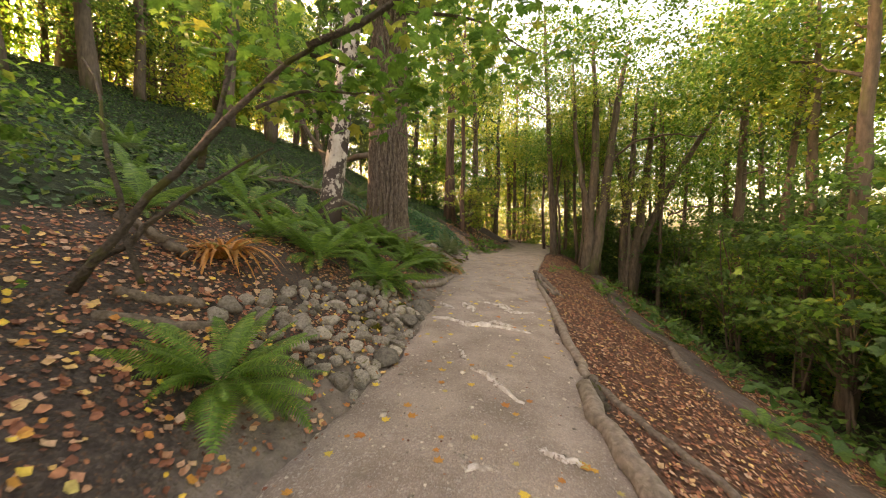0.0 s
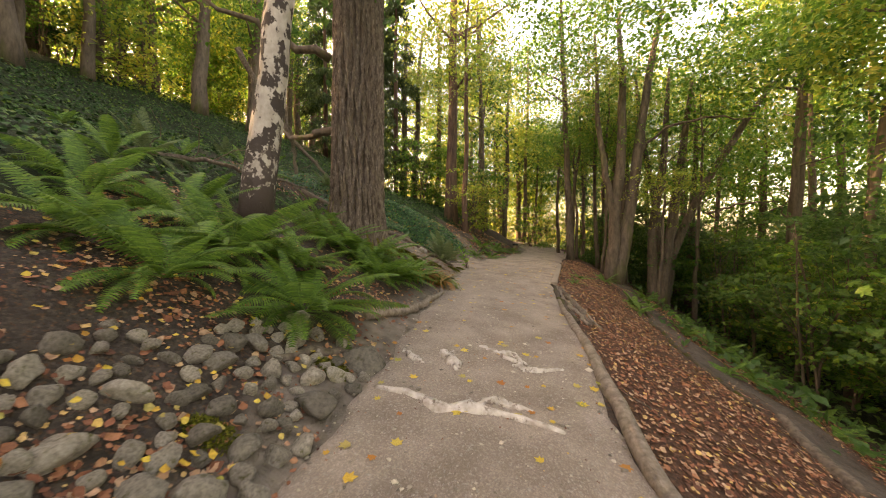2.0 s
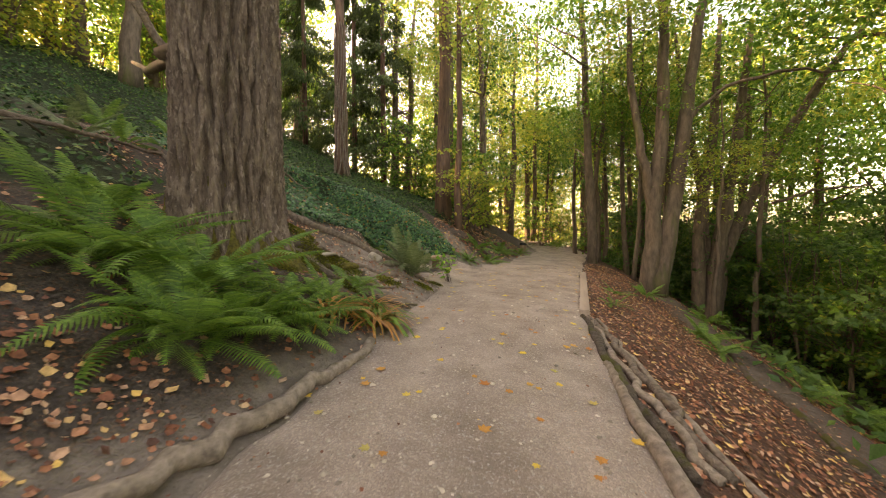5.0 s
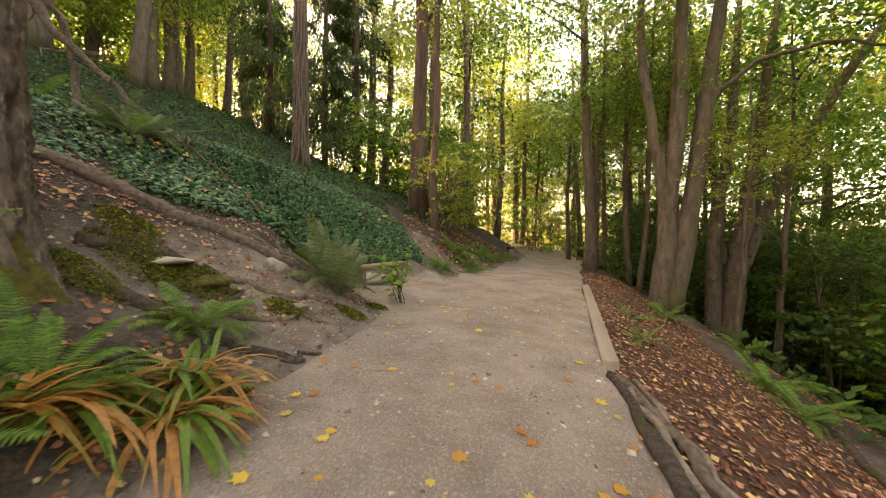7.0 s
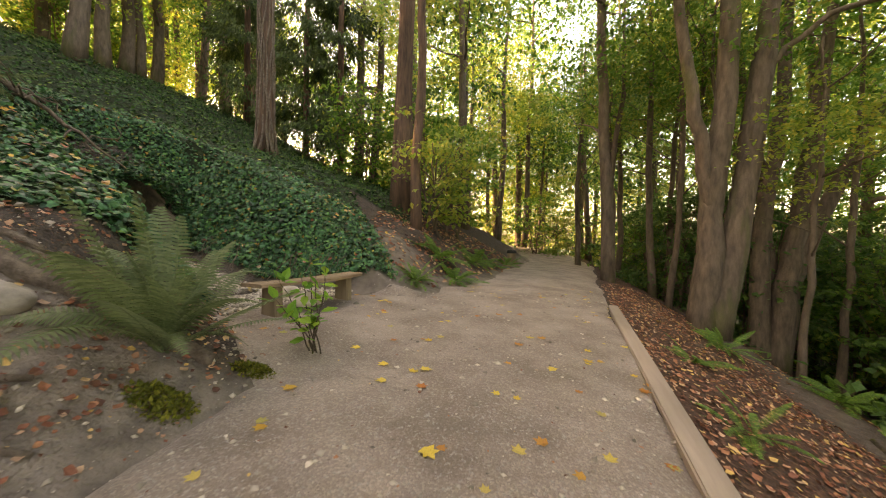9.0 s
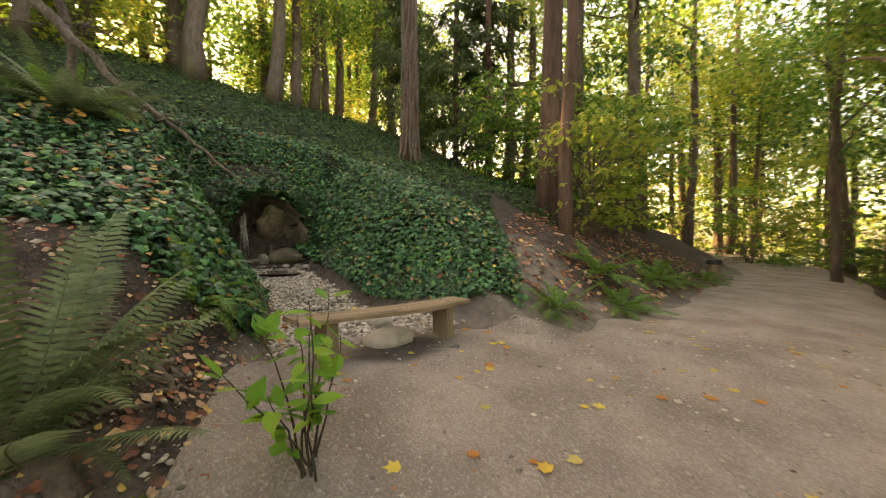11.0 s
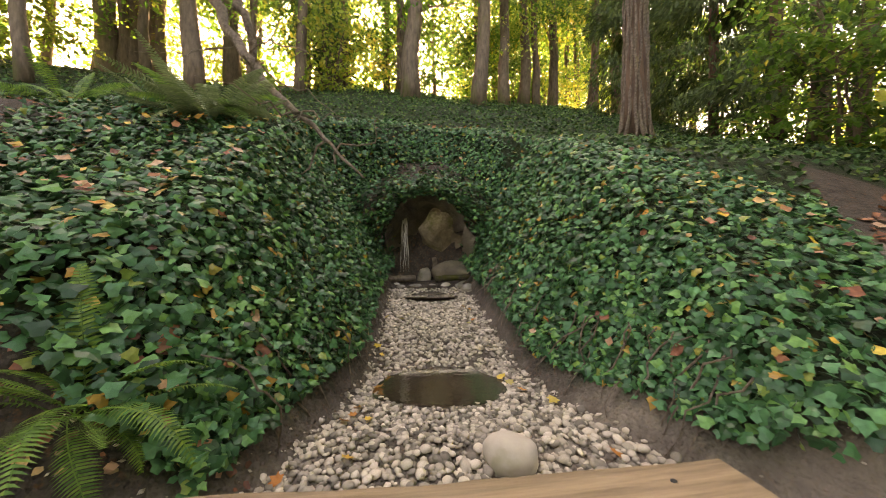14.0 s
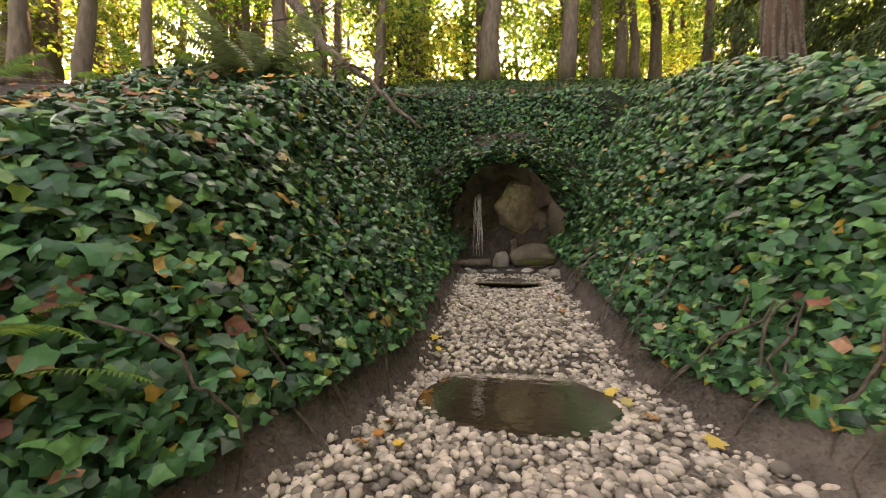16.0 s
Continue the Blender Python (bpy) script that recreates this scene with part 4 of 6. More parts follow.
# leaning young maple whose branch hangs over the path's start
lean = thing("young_maple", "leaning young maple with a leafy branch over the path", "young tree", m=pose(-2.9, 2.9, gz(-2.9, 2.9) - 0.1))
b0 = gz(-2.9, 2.9) - 0.1
pile = Pile()
pile.tube(bent((0, 0, 0), (1.9, 0.1, 2.95 - b0), 10, 0.12, 0.03, 1), [0.04, 0.03, 0.02], 7, rough=0.05)
part("stem", pile.mesh("stem", M_MOSSWOOD), lean)
pile = Pile()
pile.tube(bent((1.9, 0.1, 2.95 - b0), (5.3, 0.6, 4.2 - b0), 10, 0.2, 0.04, 2), [0.03, 0.02, 0.008], 6)
part("branch", pile.mesh("branch", M_MOSSWOOD), lean)
pile = Pile()
pile.tube(bent((1.0, 0.05, 2.0 - b0), (0.9, 0.9, 3.9 - b0), 8, 0.0, 0.04, 4), [0.03, 0.02, 0.008], 6)
part("branch", pile.mesh("branch", M_MOSSWOOD), lean)
pile = Pile()
pile.tube(bent((1.5, 0.1, 2.5 - b0), (2.6, 0.9, 2.9 - b0), 8, 0.1, 0.03, 5), [0.018, 0.012, 0.005], 5)
part("branch", pile.mesh("branch", M_MOSSWOOD), lean)
pile = Pile()
pile.tube(bent((1.9, 0.1, 2.95 - b0), (2.7, 1.3, 3.1 - b0), 8, 0.1, 0.03, 6), [0.018, 0.012, 0.005], 5)
part("branch", pile.mesh("branch", M_MOSSWOOD), lean)
pile = Pile()
pile.tube(bent((2.6, 0.2, 3.3 - b0), (4.1, 1.5, 3.6 - b0), 8, 0.1, 0.03, 7), [0.018, 0.012, 0.005], 5)
part("branch", pile.mesh("branch", M_MOSSWOOD), lean)
pile = Pile()
pile.tube(bent((0.5, 0.0, 1.0 - b0), (-0.6, 0.8, 3.2 - b0), 8, 0.1, 0.05, 8), [0.03, 0.02, 0.008], 6)
part("branch", pile.mesh("branch", M_MOSSWOOD), lean)
pile = Pile()
pile.tube(bent((0.1, 0.05, 0.3), (1.3, 0.7, 2.3 - b0), 9, 0.1, 0.04, 9), [0.035, 0.022, 0.008], 6)
part("branch", pile.mesh("branch", M_MOSSWOOD), lean)
lg = np.random.default_rng(8)
cc = np.array([(1.9, 0.3, 3.0), (2.3, 0.7, 2.85), (2.6, 0.2, 3.3), (3.2, 0.5, 3.7), (3.9, 0.5, 4.0), (4.6, 0.5, 4.0), (5.2, 0.6, 4.1), (1.1, 0.8, 3.6), (0.9, 0.2, 3.3), (2.0, -0.4, 3.6), (3.0, 0.9, 3.5), (2.0, 0.7, 2.75), (2.4, 0.5, 2.9), (2.9, 0.7, 3.0), (2.7, 1.3, 3.1), (2.2, 1.4, 3.0), (3.4, 1.3, 3.35), (4.1, 1.5, 3.6), (1.5, 0.7, 2.8), (1.2, 1.2, 3.1)]) - np.array([0, 0, b0])
p = cc[lg.integers(0, len(cc), 1250)] + lg.normal(size=(1250, 3)) * np.array([0.34, 0.34, 0.13])
part("leaves", scatter("leaves", MAPLE_V, MAPLE_F, p, turns(lg.uniform(0, 6.28, 1250), lg.normal(-0.4, 0.35, 1250), lg.normal(0, 0.35, 1250)), lg.uniform(0.07, 0.17, 1250), L_MAPLE), lean)


# ---- ferns ----
def frond_mesh(name, length, arch, pairs, material, width=0.115, seed=0):
    """One arching frond: a midrib with tapering leaflets on both sides, growing along +y."""
    g = np.random.default_rng(seed)
    f = np.linspace(0, 1, pairs + 6)
    yy = length * (f - 0.18 * arch * f ** 3)
    zz = length * (0.75 * f * (1.1 - 0.25 * arch) - arch * 0.78 * f ** 2)
    pile = Pile()
    pile.tube(np.stack([0.02 * np.sin(f * 4), yy, zz], 1)[::3], [0.006, 0.004, 0.0015], 4)
    for i in range(5, pairs + 5):
        w = width * length * (np.sin(np.pi * min((f[i] - 0.08) * 1.02, 1.0) ** 0.75) * 1.25 + 0.05) * g.uniform(0.9, 1.08)
        h = length / pairs * 0.31
        ty, tz = (yy[i] - yy[i - 1]), (zz[i] - zz[i - 1])
        nn = math.hypot(ty, tz)
        ty, tz = ty / nn, tz / nn
        for s in (-1, 1):
            o = np.array([0, yy[i], zz[i]])
            d = np.array([s * 0.95, 0.28 * ty, 0.28 * tz - 0.10])
            a = np.array([0, ty, tz]) * h
            pile.add([o - a, o + d * w * 0.55 - a * 0.8, o + d * w - np.array([0, 0, w * 0.12]), o + d * w * 0.55 + a * 0.8 + np.array([0, 0, 0.004]), o + a],
                     None, [(0, 1, 4), (1, 3, 4), (1, 2, 3)])
    return pile.mesh(name, material, False)


FRONDS = [frond_mesh("frond", 1.0, a, 30, L_FERN, seed=k) for k, a in enumerate((0.6, 0.85, 1.05, 0.4))]
FRONDS_OLD = [frond_mesh("frond", 1.0, a, 28, L_FERNOLD, seed=k + 9) for k, a in enumerate((0.25, 0.45, 0.9))]


def fern(x, y, size, n=16, old=False, label="lush green sword fern with arching fronds", seed=0, upright=0.0):
    g = np.random.default_rng(seed + 500)
    t = thing("fern", label, "fern", group="ferns", m=pose(x, y, gz(x, y) - 0.02))
    nr = normal(np.array([float(x)]), np.array([float(y)]))[0]
    for k in range(int(n * 2.0)):
        a = k * 2.39996 + g.uniform(-0.25, 0.25)
        s = size * g.uniform(0.7, 1.25)
        tilt = g.uniform(-0.35, 0.5) + upright
        me = (FRONDS_OLD if old else FRONDS)[k % (3 if old else 4)]
        down = (np.sin(-a) * nr[0] + np.cos(a) * nr[1])
        m = Matrix.LocRotScale(Vector((g.normal(0, 0.03), g.normal(0, 0.03), 0)), Euler((tilt - 0.5 * down, g.normal(0, 0.2), a)), Vector((s, s, s)))
        part("frond", me, t, m=m)
    return t


for k, (x, y, s, nf) in enumerate([(-1.74, 2.9, 0.8, 26), (-1.1, 7.1, 1.05, 22), (-2.1, 7.4, 1.1, 20), (-2.1, 6.3, 0.95, 18), (-2.9, 6.4, 0.9, 16), (-1.55, 8.0, 0.85, 18), (-2.9, 7.6, 0.95, 16), (-3.7, 7.2, 0.9, 14),
                                    (-0.35, 10.5, 0.75, 16), (-0.15, 11.2, 0.6, 14), (-1.1, 10.3, 1.1, 22), (-1.7, 9.9, 1.0, 18), (-0.75, 9.6, 0.9, 20), (-0.5, 10.1, 0.8, 16), (-2.3, 10.6, 0.8, 14),
                                    (-0.5, 15.38, 0.5, 13), (1.75, 18.5, 0.6, 16), (2.1, 20.3, 0.75, 14), (2.5, 19.6, 0.6, 14), (3.0, 21.6, 0.6, 12), (3.6, 23.0, 0.6, 12),
                                    (-4.0, 5.0, 0.8, 12), (-4.6, 8.5, 0.8, 12), (-0.2, 12.4, 0.6, 12), (3.2, 22.4, 0.7, 12), (4.4, 24.6, 0.6, 12)]):
    fern(x, y, s, nf, seed=k)
for k, (x, y, s, nf) in enumerate([(6.65, 14.8, 0.8, 12), (7.3, 13.3, 0.75, 12), (4.6, 14.5, 0.45, 8), (8.5, 13.7, 0.9, 12), (6.4, 14.0, 0.7, 12), (8.8, 13.2, 0.9, 12), (4.9, 5.3, 0.6, 12), (8.3, 17.3, 0.8, 12), (6.0, 10.0, 0.5, 10), (6.9, 9.0, 0.7, 12), (7.6, 11.2, 0.8, 12), (5.4, 16.3, 0.5, 10), (7.0, 18.0, 0.7, 12)]):
    fern(x, y, s * 0.8, nf, seed=60 + k, label="green fern on the leaf-strewn slope")
ug = np.random.default_rng(71)
for k in range(15):
    y = 4.0 + k * 0.9
    fern(float(path_l(np.array(y))) - ug.uniform(3.6, 8.0), y, ug.uniform(0.6, 0.9), 7, seed=130 + k, old=k % 3 == 0, label="fern among ivy on the upper slope")
fern(-3.5, 15.65, 0.85, 18, True, "old grey-green fern standing on the ivy bank", 90)
fern(0.45, 14.12, 0.9, 14, True, "tall grey-green fern at the end of the log", 91, 0.3)


# ---- strap-leaved clumps ----
def clump(x, y, size, n, material, label, seed):
    t = thing("grass_clump", label, "grass", m=pose(x, y, gz(x, y)))
    g = np.random.default_rng(seed)
    for k in range(n):
        a, ln, w = g.uniform(0, 6.28), size * g.uniform(0.6, 1.1), g.uniform(0.010, 0.02) * size * 2
        f = np.linspace(0, 1, 7)
        arch = g.uniform(0.5, 1.35)
        yy, zz = ln * f * (0.75 + 0.2 * arch), ln * (0.9 * f - arch * f ** 2)
        ww = w * np.sin(np.pi * np.clip(f * 0.85 + 0.12, 0, 1))
        v = np.concatenate([np.stack([-ww, yy, zz + ww * 0.3], 1), np.stack([ww, yy, zz + ww * 0.3], 1), np.stack([0 * ww, yy, zz], 1)])
        q = np.concatenate([np.stack([np.arange(6), np.arange(6) + 14, np.arange(6) + 15, np.arange(6) + 1], 1), np.stack([np.arange(6) + 14, np.arange(6) + 7, np.arange(6) + 8, np.arange(6) + 15], 1)])
        part("blade", np_mesh("blade", v, q, material, True), t, m=pose(g.normal(0, 0.1 * size), g.normal(0, 0.1 * size), 0, 0, 0, math.degrees(a)))
    return t


clump(-2.75, 4.7, 0.75, 100, L_RUST, "clump of rust-orange withered strap leaves", 1)
clump(0.35, 11.4, 0.68, 95, L_IRIS, "clump of green and withered orange strap leaves", 2)
clump(0.02, 11.15, 0.6, 60, L_IRIS, "clump of green and withered orange strap leaves", 3)
clump(0.2, 11.75, 0.6, 80, L_IRIS, "clump of green and withered orange strap leaves", 5)
clump(-0.1, 11.0, 0.55, 60, L_RUST, "clump of rust-orange withered strap leaves", 4)


# ---- logs, roots and edging ----
def log(name, label, cat, pts, radii, material, seg=9, rough=0.08, sink=0.3, seed=0, wob=0.02, n=14, group=""):
    """A log, branch or root that follows the ground through plan points (x, y[, height above ground])."""
    kn = np.array([(p[0], p[1], p[2] if len(p) > 2 else 0.0) for p in pts], float)
    f, ff = np.linspace(0, 1, n), np.linspace(0, 1, len(kn))
    x, y, h = (np.interp(f, ff, kn[:, i]) for i in range(3))
    g = np.random.default_rng(seed)
    x, y = x + g.normal(0, wob, n), y + g.normal(0, wob, n)
    rad = np.interp(f, np.linspace(0, 1, len(radii)), radii)
    z = height(x, y) + h + rad * (1 - 2 * sink)
    pile = Pile()
    pile.tube(np.stack([x, y, z], 1), rad, seg, rough, seed=seed)
    return thing(name, label, cat, pile.mesh(name, material), group)


log("log", "long thin weathered log edging the path", "log", [(2.95, 10.8), (2.5, 8.4), (2.3, 7.1), (2.0, 5.4), (1.9, 4.5)], [0.05, 0.075, 0.08, 0.06], M_PALEWOOD, n=26, seed=1)
log("log", "short stout log with a broken end beside the path", "log", [(1.68, 4.1, 0.02), (1.5, 3.1), (1.47, 2.2), (1.35, 0.6)], [0.085, 0.1, 0.11, 0.11], M_PALEWOOD, seed=2)
log("branch", "long bare branch lying on the leaf slope", "branch", [(1.9, 4.5), (1.95, 3.8), (2.1, 3.3), (2.25, 2.7), (2.6, 1.8)], [0.06, 0.05, 0.045, 0.04], M_DEADWOOD, seed=3)
log("log", "stump-ended log among the edging", "log", [(1.85, 4.3, 0.02), (1.75, 4.0, 0.03), (1.7, 3.7)], [0.05, 0.06, 0.05], M_MOSSWOOD, seed=14)
log("log", "pale barkless log along the path's upper edge", "log", [(0.43, 10.9), (0.38, 10.3), (0.2, 9.75), (0.09, 9.2), (-0.1, 8.6), (-0.5, 7.7)], [0.05, 0.06, 0.07, 0.06], M_PALEWOOD, n=22, seed=4, sink=0.05)
log("log", "pale barkless log along the path's upper edge", "log", [(-1.0, 6.05), (-0.8, 6.5), (-0.47, 6.85)], [0.04, 0.05, 0.03], M_DEADWOOD, seed=5)
for k, (o, r) in enumerate(((0.0, 0.05), (0.13, 0.04), (0.25, 0.045), (0.36, 0.03))):
    log("log", "mossy thin log in the path's edging", "log", [(3.36 + o * 0.6, 12.75), (3.05 + o, 11.1), (2.9 + o, 10.2), (2.75 + o * 1.1, 9.1)], [r * 0.8, r, r, r * 0.9], (M_MOSSWOOD, M_PALEWOOD, M_DEADWOOD, M_PALEWOOD)[k], n=20, seed=20 + k, wob=0.03, sink=0.12, group="edging logs")
log("log", "short broken log piece at the path's edge", "log", [(3.12, 11.25, 0.02), (3.22, 11.85, 0.02)], [0.04, 0.05], M_MOSSWOOD, seed=25, wob=0.006)
log("fallen_log", "long dark fallen log lying down the slope", "log", [(-3.6, 13.2, 0.03), (-2.33, 13.65, 0.02), (-1.39, 13.7, 0.02), (-0.62, 14.0), (0.35, 14.2), (0.7, 14.25)], [0.085, 0.08, 0.07, 0.06, 0.05], M_DEADWOOD, 12, n=30, seed=6)
log("log", "short log across the old steps", "log", [(-2.75, 3.1), (-2.3, 3.6)], [0.05, 0.055], M_DEADWOOD, seed=7)
log("log", "short log across the old steps", "log", [(-2.6, 2.8), (-2.1, 3.4)], [0.045, 0.05], M_DEADWOOD, seed=8)
log("branch", "thick bare branch leaning on the slope", "branch", [(-3.3, 3.8, 0.3), (-2.9, 4.2, 0.05)], [0.05, 0.06], M_DEADWOOD, seed=9)
for k, pts in enumerate([[(-1.44, 12.7, 0.05), (-0.85, 12.8), (-0.38, 12.5), (-0.1, 12.3)], [(-0.9, 12.2, 0.1), (0.02, 12.4), (0.5, 12.45), (0.75, 12.7)], [(-1.3, 12.5, 0.15), (-0.9, 13.1, 0.1), (-0.5, 13.15, 0.12), (-0.25, 12.95), (0.0, 12.75)]]):
    log("root", "gnarled mossy root of the old tree", "root", [(a_[0], a_[1], 0.0) for a_ in pts], [0.075, 0.05, 0.04, 0.018], M_MOSSWOOD, 10, 0.12, 0.4, seed=30 + k, wob=0.055, n=18, group="roots of the old tree")
for k, (pts, r) in enumerate([([(-0.1, 6.3), (0.3, 6.15), (0.52, 6.0), (0.8, 6.0), (1.1, 6.0), (1.5, 5.75)], 0.05), ([(1.3, 6.93), (1.55, 6.85), (1.85, 6.96)], 0.035), ([(0.05, 7.17), (0.2, 6.9), (0.28, 6.8)], 0.035), ([(0.5, 7.2), (0.6, 6.95), (0.66, 6.7)], 0.06),
                               ([(0.28, 4.9), (0.36, 4.5)], 0.025), ([(0.4, 4.3), (0.6, 3.95), (0.64, 3.85), (0.85, 3.5)], 0.035), ([(0.79, 2.76), (0.95, 2.68), (1.12, 2.66)], 0.03), ([(0.18, 2.49), (0.42, 2.51)], 0.02),
                               ([(0.95, 7.4), (1.15, 7.2), (1.3, 7.25), (1.45, 7.0)], 0.035), ([(1.1, 7.25), (1.4, 6.95), (1.35, 6.8)], 0.03), ([(0.8, 6.1), (1.0, 6.2), (1.3, 6.1)], 0.04)]):
    log("root", "bleached root worn bare in the path", "root", [(*p_, 0.032) for p_ in pts], [r * 0.5, r * 1.3, r * 1.2, r * 0.4], M_ROOT, 9, 0.25, 0.62, seed=40 + k, wob=0.02, n=14, group="bare roots in the path")
for k, (pts, r) in enumerate([([(-0.22, 14.35), (-0.45, 14.5)], 0.05), ([(-0.3, 14.5), (-0.28, 14.75), (-0.24, 14.95), (-0.15, 15.1)], 0.06), ([(0.2, 14.4), (0.13, 14.66), (0.08, 14.83), (0.0, 14.95)], 0.05), ([(0.28, 14.7), (0.2, 14.85), (0.12, 14.85)], 0.035),
                               ([(-0.6, 14.2), (-0.2, 14.4), (0.1, 14.6)], 0.04), ([(-3.2, 14.3), (-4.2, 14.5), (-5.2, 14.2), (-6.2, 14.6)], 0.06), ([(-3.0, 14.7), (-3.5, 15.2), (-3.6, 15.9)], 0.09), ([(-3.4, 13.2), (-4.4, 13.4)], 0.08), ([(-4.6, 12.9), (-5.6, 13.1)], 0.07), ([(-0.5, 14.1), (-0.2, 14.2), (0.2, 14.25), (0.4, 14.45)], 0.045), ([(-0.9, 14.1), (-0.6, 14.35), (-0.5, 14.6)], 0.05), ([(0.35, 14.3), (0.4, 14.6), (0.3, 14.75), (0.35, 15.0)], 0.03), ([(-0.1, 14.6), (0.05, 14.75), (0.3, 14.8), (0.5, 14.7)], 0.035), ([(-0.6, 14.75), (-0.4, 14.8), (-0.2, 15.0), (-0.2, 15.2)], 0.04), ([(-1.2, 12.9), (-0.6, 13.2), (-0.2, 13.3), (0.3, 13.5)], 0.06), ([(-0.4, 12.6), (0.1, 12.9), (0.35, 13.2), (0.6, 13.25)], 0.05)]):
    log("root", "weathered grey root on bare soil", "root", pts, [r * 0.5, r * 0.6, r * 0.3], M_DEADWOOD, 8, 0.12, 0.3, seed=70 + k, wob=0.025, n=12, group="roots on the bank")

# sawn timber along the outer edge
ta, tb = Vector((3.47, 12.95, 0)), Vector((5.2, 18.1, 0))
dirv = (tb - ta)
beam = bmesh.new()
bmesh.ops.create_cube(beam, size=1, matrix=Matrix.Diagonal((0.16, dirv.length, 0.16, 1)))
bmesh.ops.bevel(beam, geom=beam.edges[:], offset=0.012, segments=2, affect='EDGES')
me = bpy.data.meshes.new("timber_edging")
beam.to_mesh(me)
beam.free()
me.materials.append(M_BEAM)
za, zb = gz(*ta[:2]) + 0.01, gz(*tb[:2]) + 0.01
thing("timber_edging", "squared pale timber edging the path", "timber", me, m=Matrix.Translation(((ta.x + tb.x) / 2, (ta.y + tb.y) / 2, (za + zb) / 2)) @ Euler((math.atan2(zb - za, dirv.length), 0, math.atan2(-dirv.x, dirv.y))).to_matrix().to_4x4())

# dead boughs propped on the ivy slope
def bough(label, pts, radii, twigs, seed):
    g = np.random.default_rng(seed)
    kn = np.array(pts, float)
    f, ff = np.linspace(0, 1, 22), np.linspace(0, 1, len(kn))
    line = np.stack([np.interp(f, ff, kn[:, i]) for i in range(3)], 1)
    for _ in range(2):
        line[1:-1] = (line[:-2] + 2 * line[1:-1] + line[2:]) / 4
    line += g.normal(size=line.shape) * 0.025
    t = thing("dead_branch", label, "branch")
    pile = Pile()
    pile.tube(line, radii, 8, 0.08, seed=seed)
    part("bough", pile.mesh("bough", M_DEADWOOD), t)
    for k in range(twigs):
        p0 = line[g.integers(5, 21)]
        p1 = p0 + g.normal(size=3) * np.array([0.7, 0.7, 0.45])
        tw = Pile()
        tw.tube(bent(p0, p1, 8, 0, 0.06, seed + k), [0.016, 0.01, 0.004], 5)
        part("twig", tw.mesh("twig", M_DEADWOOD), t)


bough("long dead branch arching down onto the ivy", [(-6.3, 14.9, 7.6), (-5.5, 15.5, 5.8), (-4.4, 16.1, 4.2), (-3.2, 16.7, 3.1), (-2.4, 17.1, 2.4)], [0.10, 0.09, 0.06, 0.03, 0.01], 16, 1)
bough("dark bent dead limb standing in the ivy", [(-5.4, 16.0, 7.4), (-5.2, 15.9, 5.8), (-5.0, 16.2, 4.6), (-4.9, 16.1, 3.4)], [0.06, 0.07, 0.06, 0.06], 8, 2)
bough("long dead branch across the upper slope", [(-5.2, 9.0, 3.0), (-4.0, 10.5, 2.9), (-3.2, 12.5, 2.75)], [0.05, 0.04, 0.02], 6, 3)

# big trunks on the upper bank
stem_tree(-21.5, 11.6, "massive multi-stemmed old tree on the upper bank", [
    [(0, 0, 0, 0.7), (0, 0, 2, 0.5), (-0.1, 0, 6, 0.42), (-0.4, 0, 13, 0.15)], [(0.3, 0.75, 0, 0.6), (0.35, 0.85, 2, 0.45), (0.5, 1.2, 6, 0.35), (0.9, 1.8, 13, 0.12)], [(0.1, -0.75, 0, 0.55), (0.1, -0.8, 2, 0.42), (-0.2, -1.3, 6, 0.35), (-0.4, -2, 12, 0.1)]],
    [(0, 0, 12, 1.5, 2), (1, 1, 10.5, 0.9, 0)], 15)
stem_tree(-17.2, 5.7, "stout dark trunk on the upper bank", [[(0, 0, 0, 0.75), (0, 0, 1, 0.55), (0, 0.1, 6, 0.5), (0, 0.3, 13, 0.12)], [(0.2, 0.6, 0.2, 0.2), (0.3, 0.2, 1.3, 0.2), (0, 0, 2.5, 0.2)]], [(0, 0, 12, 1.3, 0)], 16)
stem_tree(-17.9, 6.9, "stout dark trunk on the upper bank", [[(0, 0, 0, 0.6), (0, 0, 1, 0.42), (0, 0.1, 6, 0.4), (0, 0.3, 13, 0.12)]], [(0, 0, 12, 1.2, 3)], 17)


# ---- the spring: cave, gravel bed, pools ----
def chan(u, v, z):
    """A world point from along, across and height in the spring's channel."""
    return np.stack([SPRING[0] + u * ALONG[0] + v * ACROSS[0], SPRING[1] + u * ALONG[1] + v * ACROSS[1], z], -1)


def arch(rings, n=40, seed=0, rough=0.03):
    g = np.random.default_rng(seed)
    th = np.linspace(-0.12, np.pi + 0.12, n)
    out = []
    for u, a, b, h in rings:
        s = np.sign(np.sin(th)) * np.abs(np.sin(th)) ** 0.75
        out.append(chan(u + g.normal(0, rough, n), a * np.cos(th) + g.normal(0, rough, n), b + h * s + g.normal(0, rough, n)))
    v = np.array(out).reshape(-1, 3)
    i, j = np.meshgrid(np.arange(len(rings) - 1), np.arange(n - 1), indexing="ij")
    q = np.stack([i * n + j, (i + 1) * n + j, (i + 1) * n + j + 1, i * n + j + 1], -1).reshape(-1, 4)
    return v, q


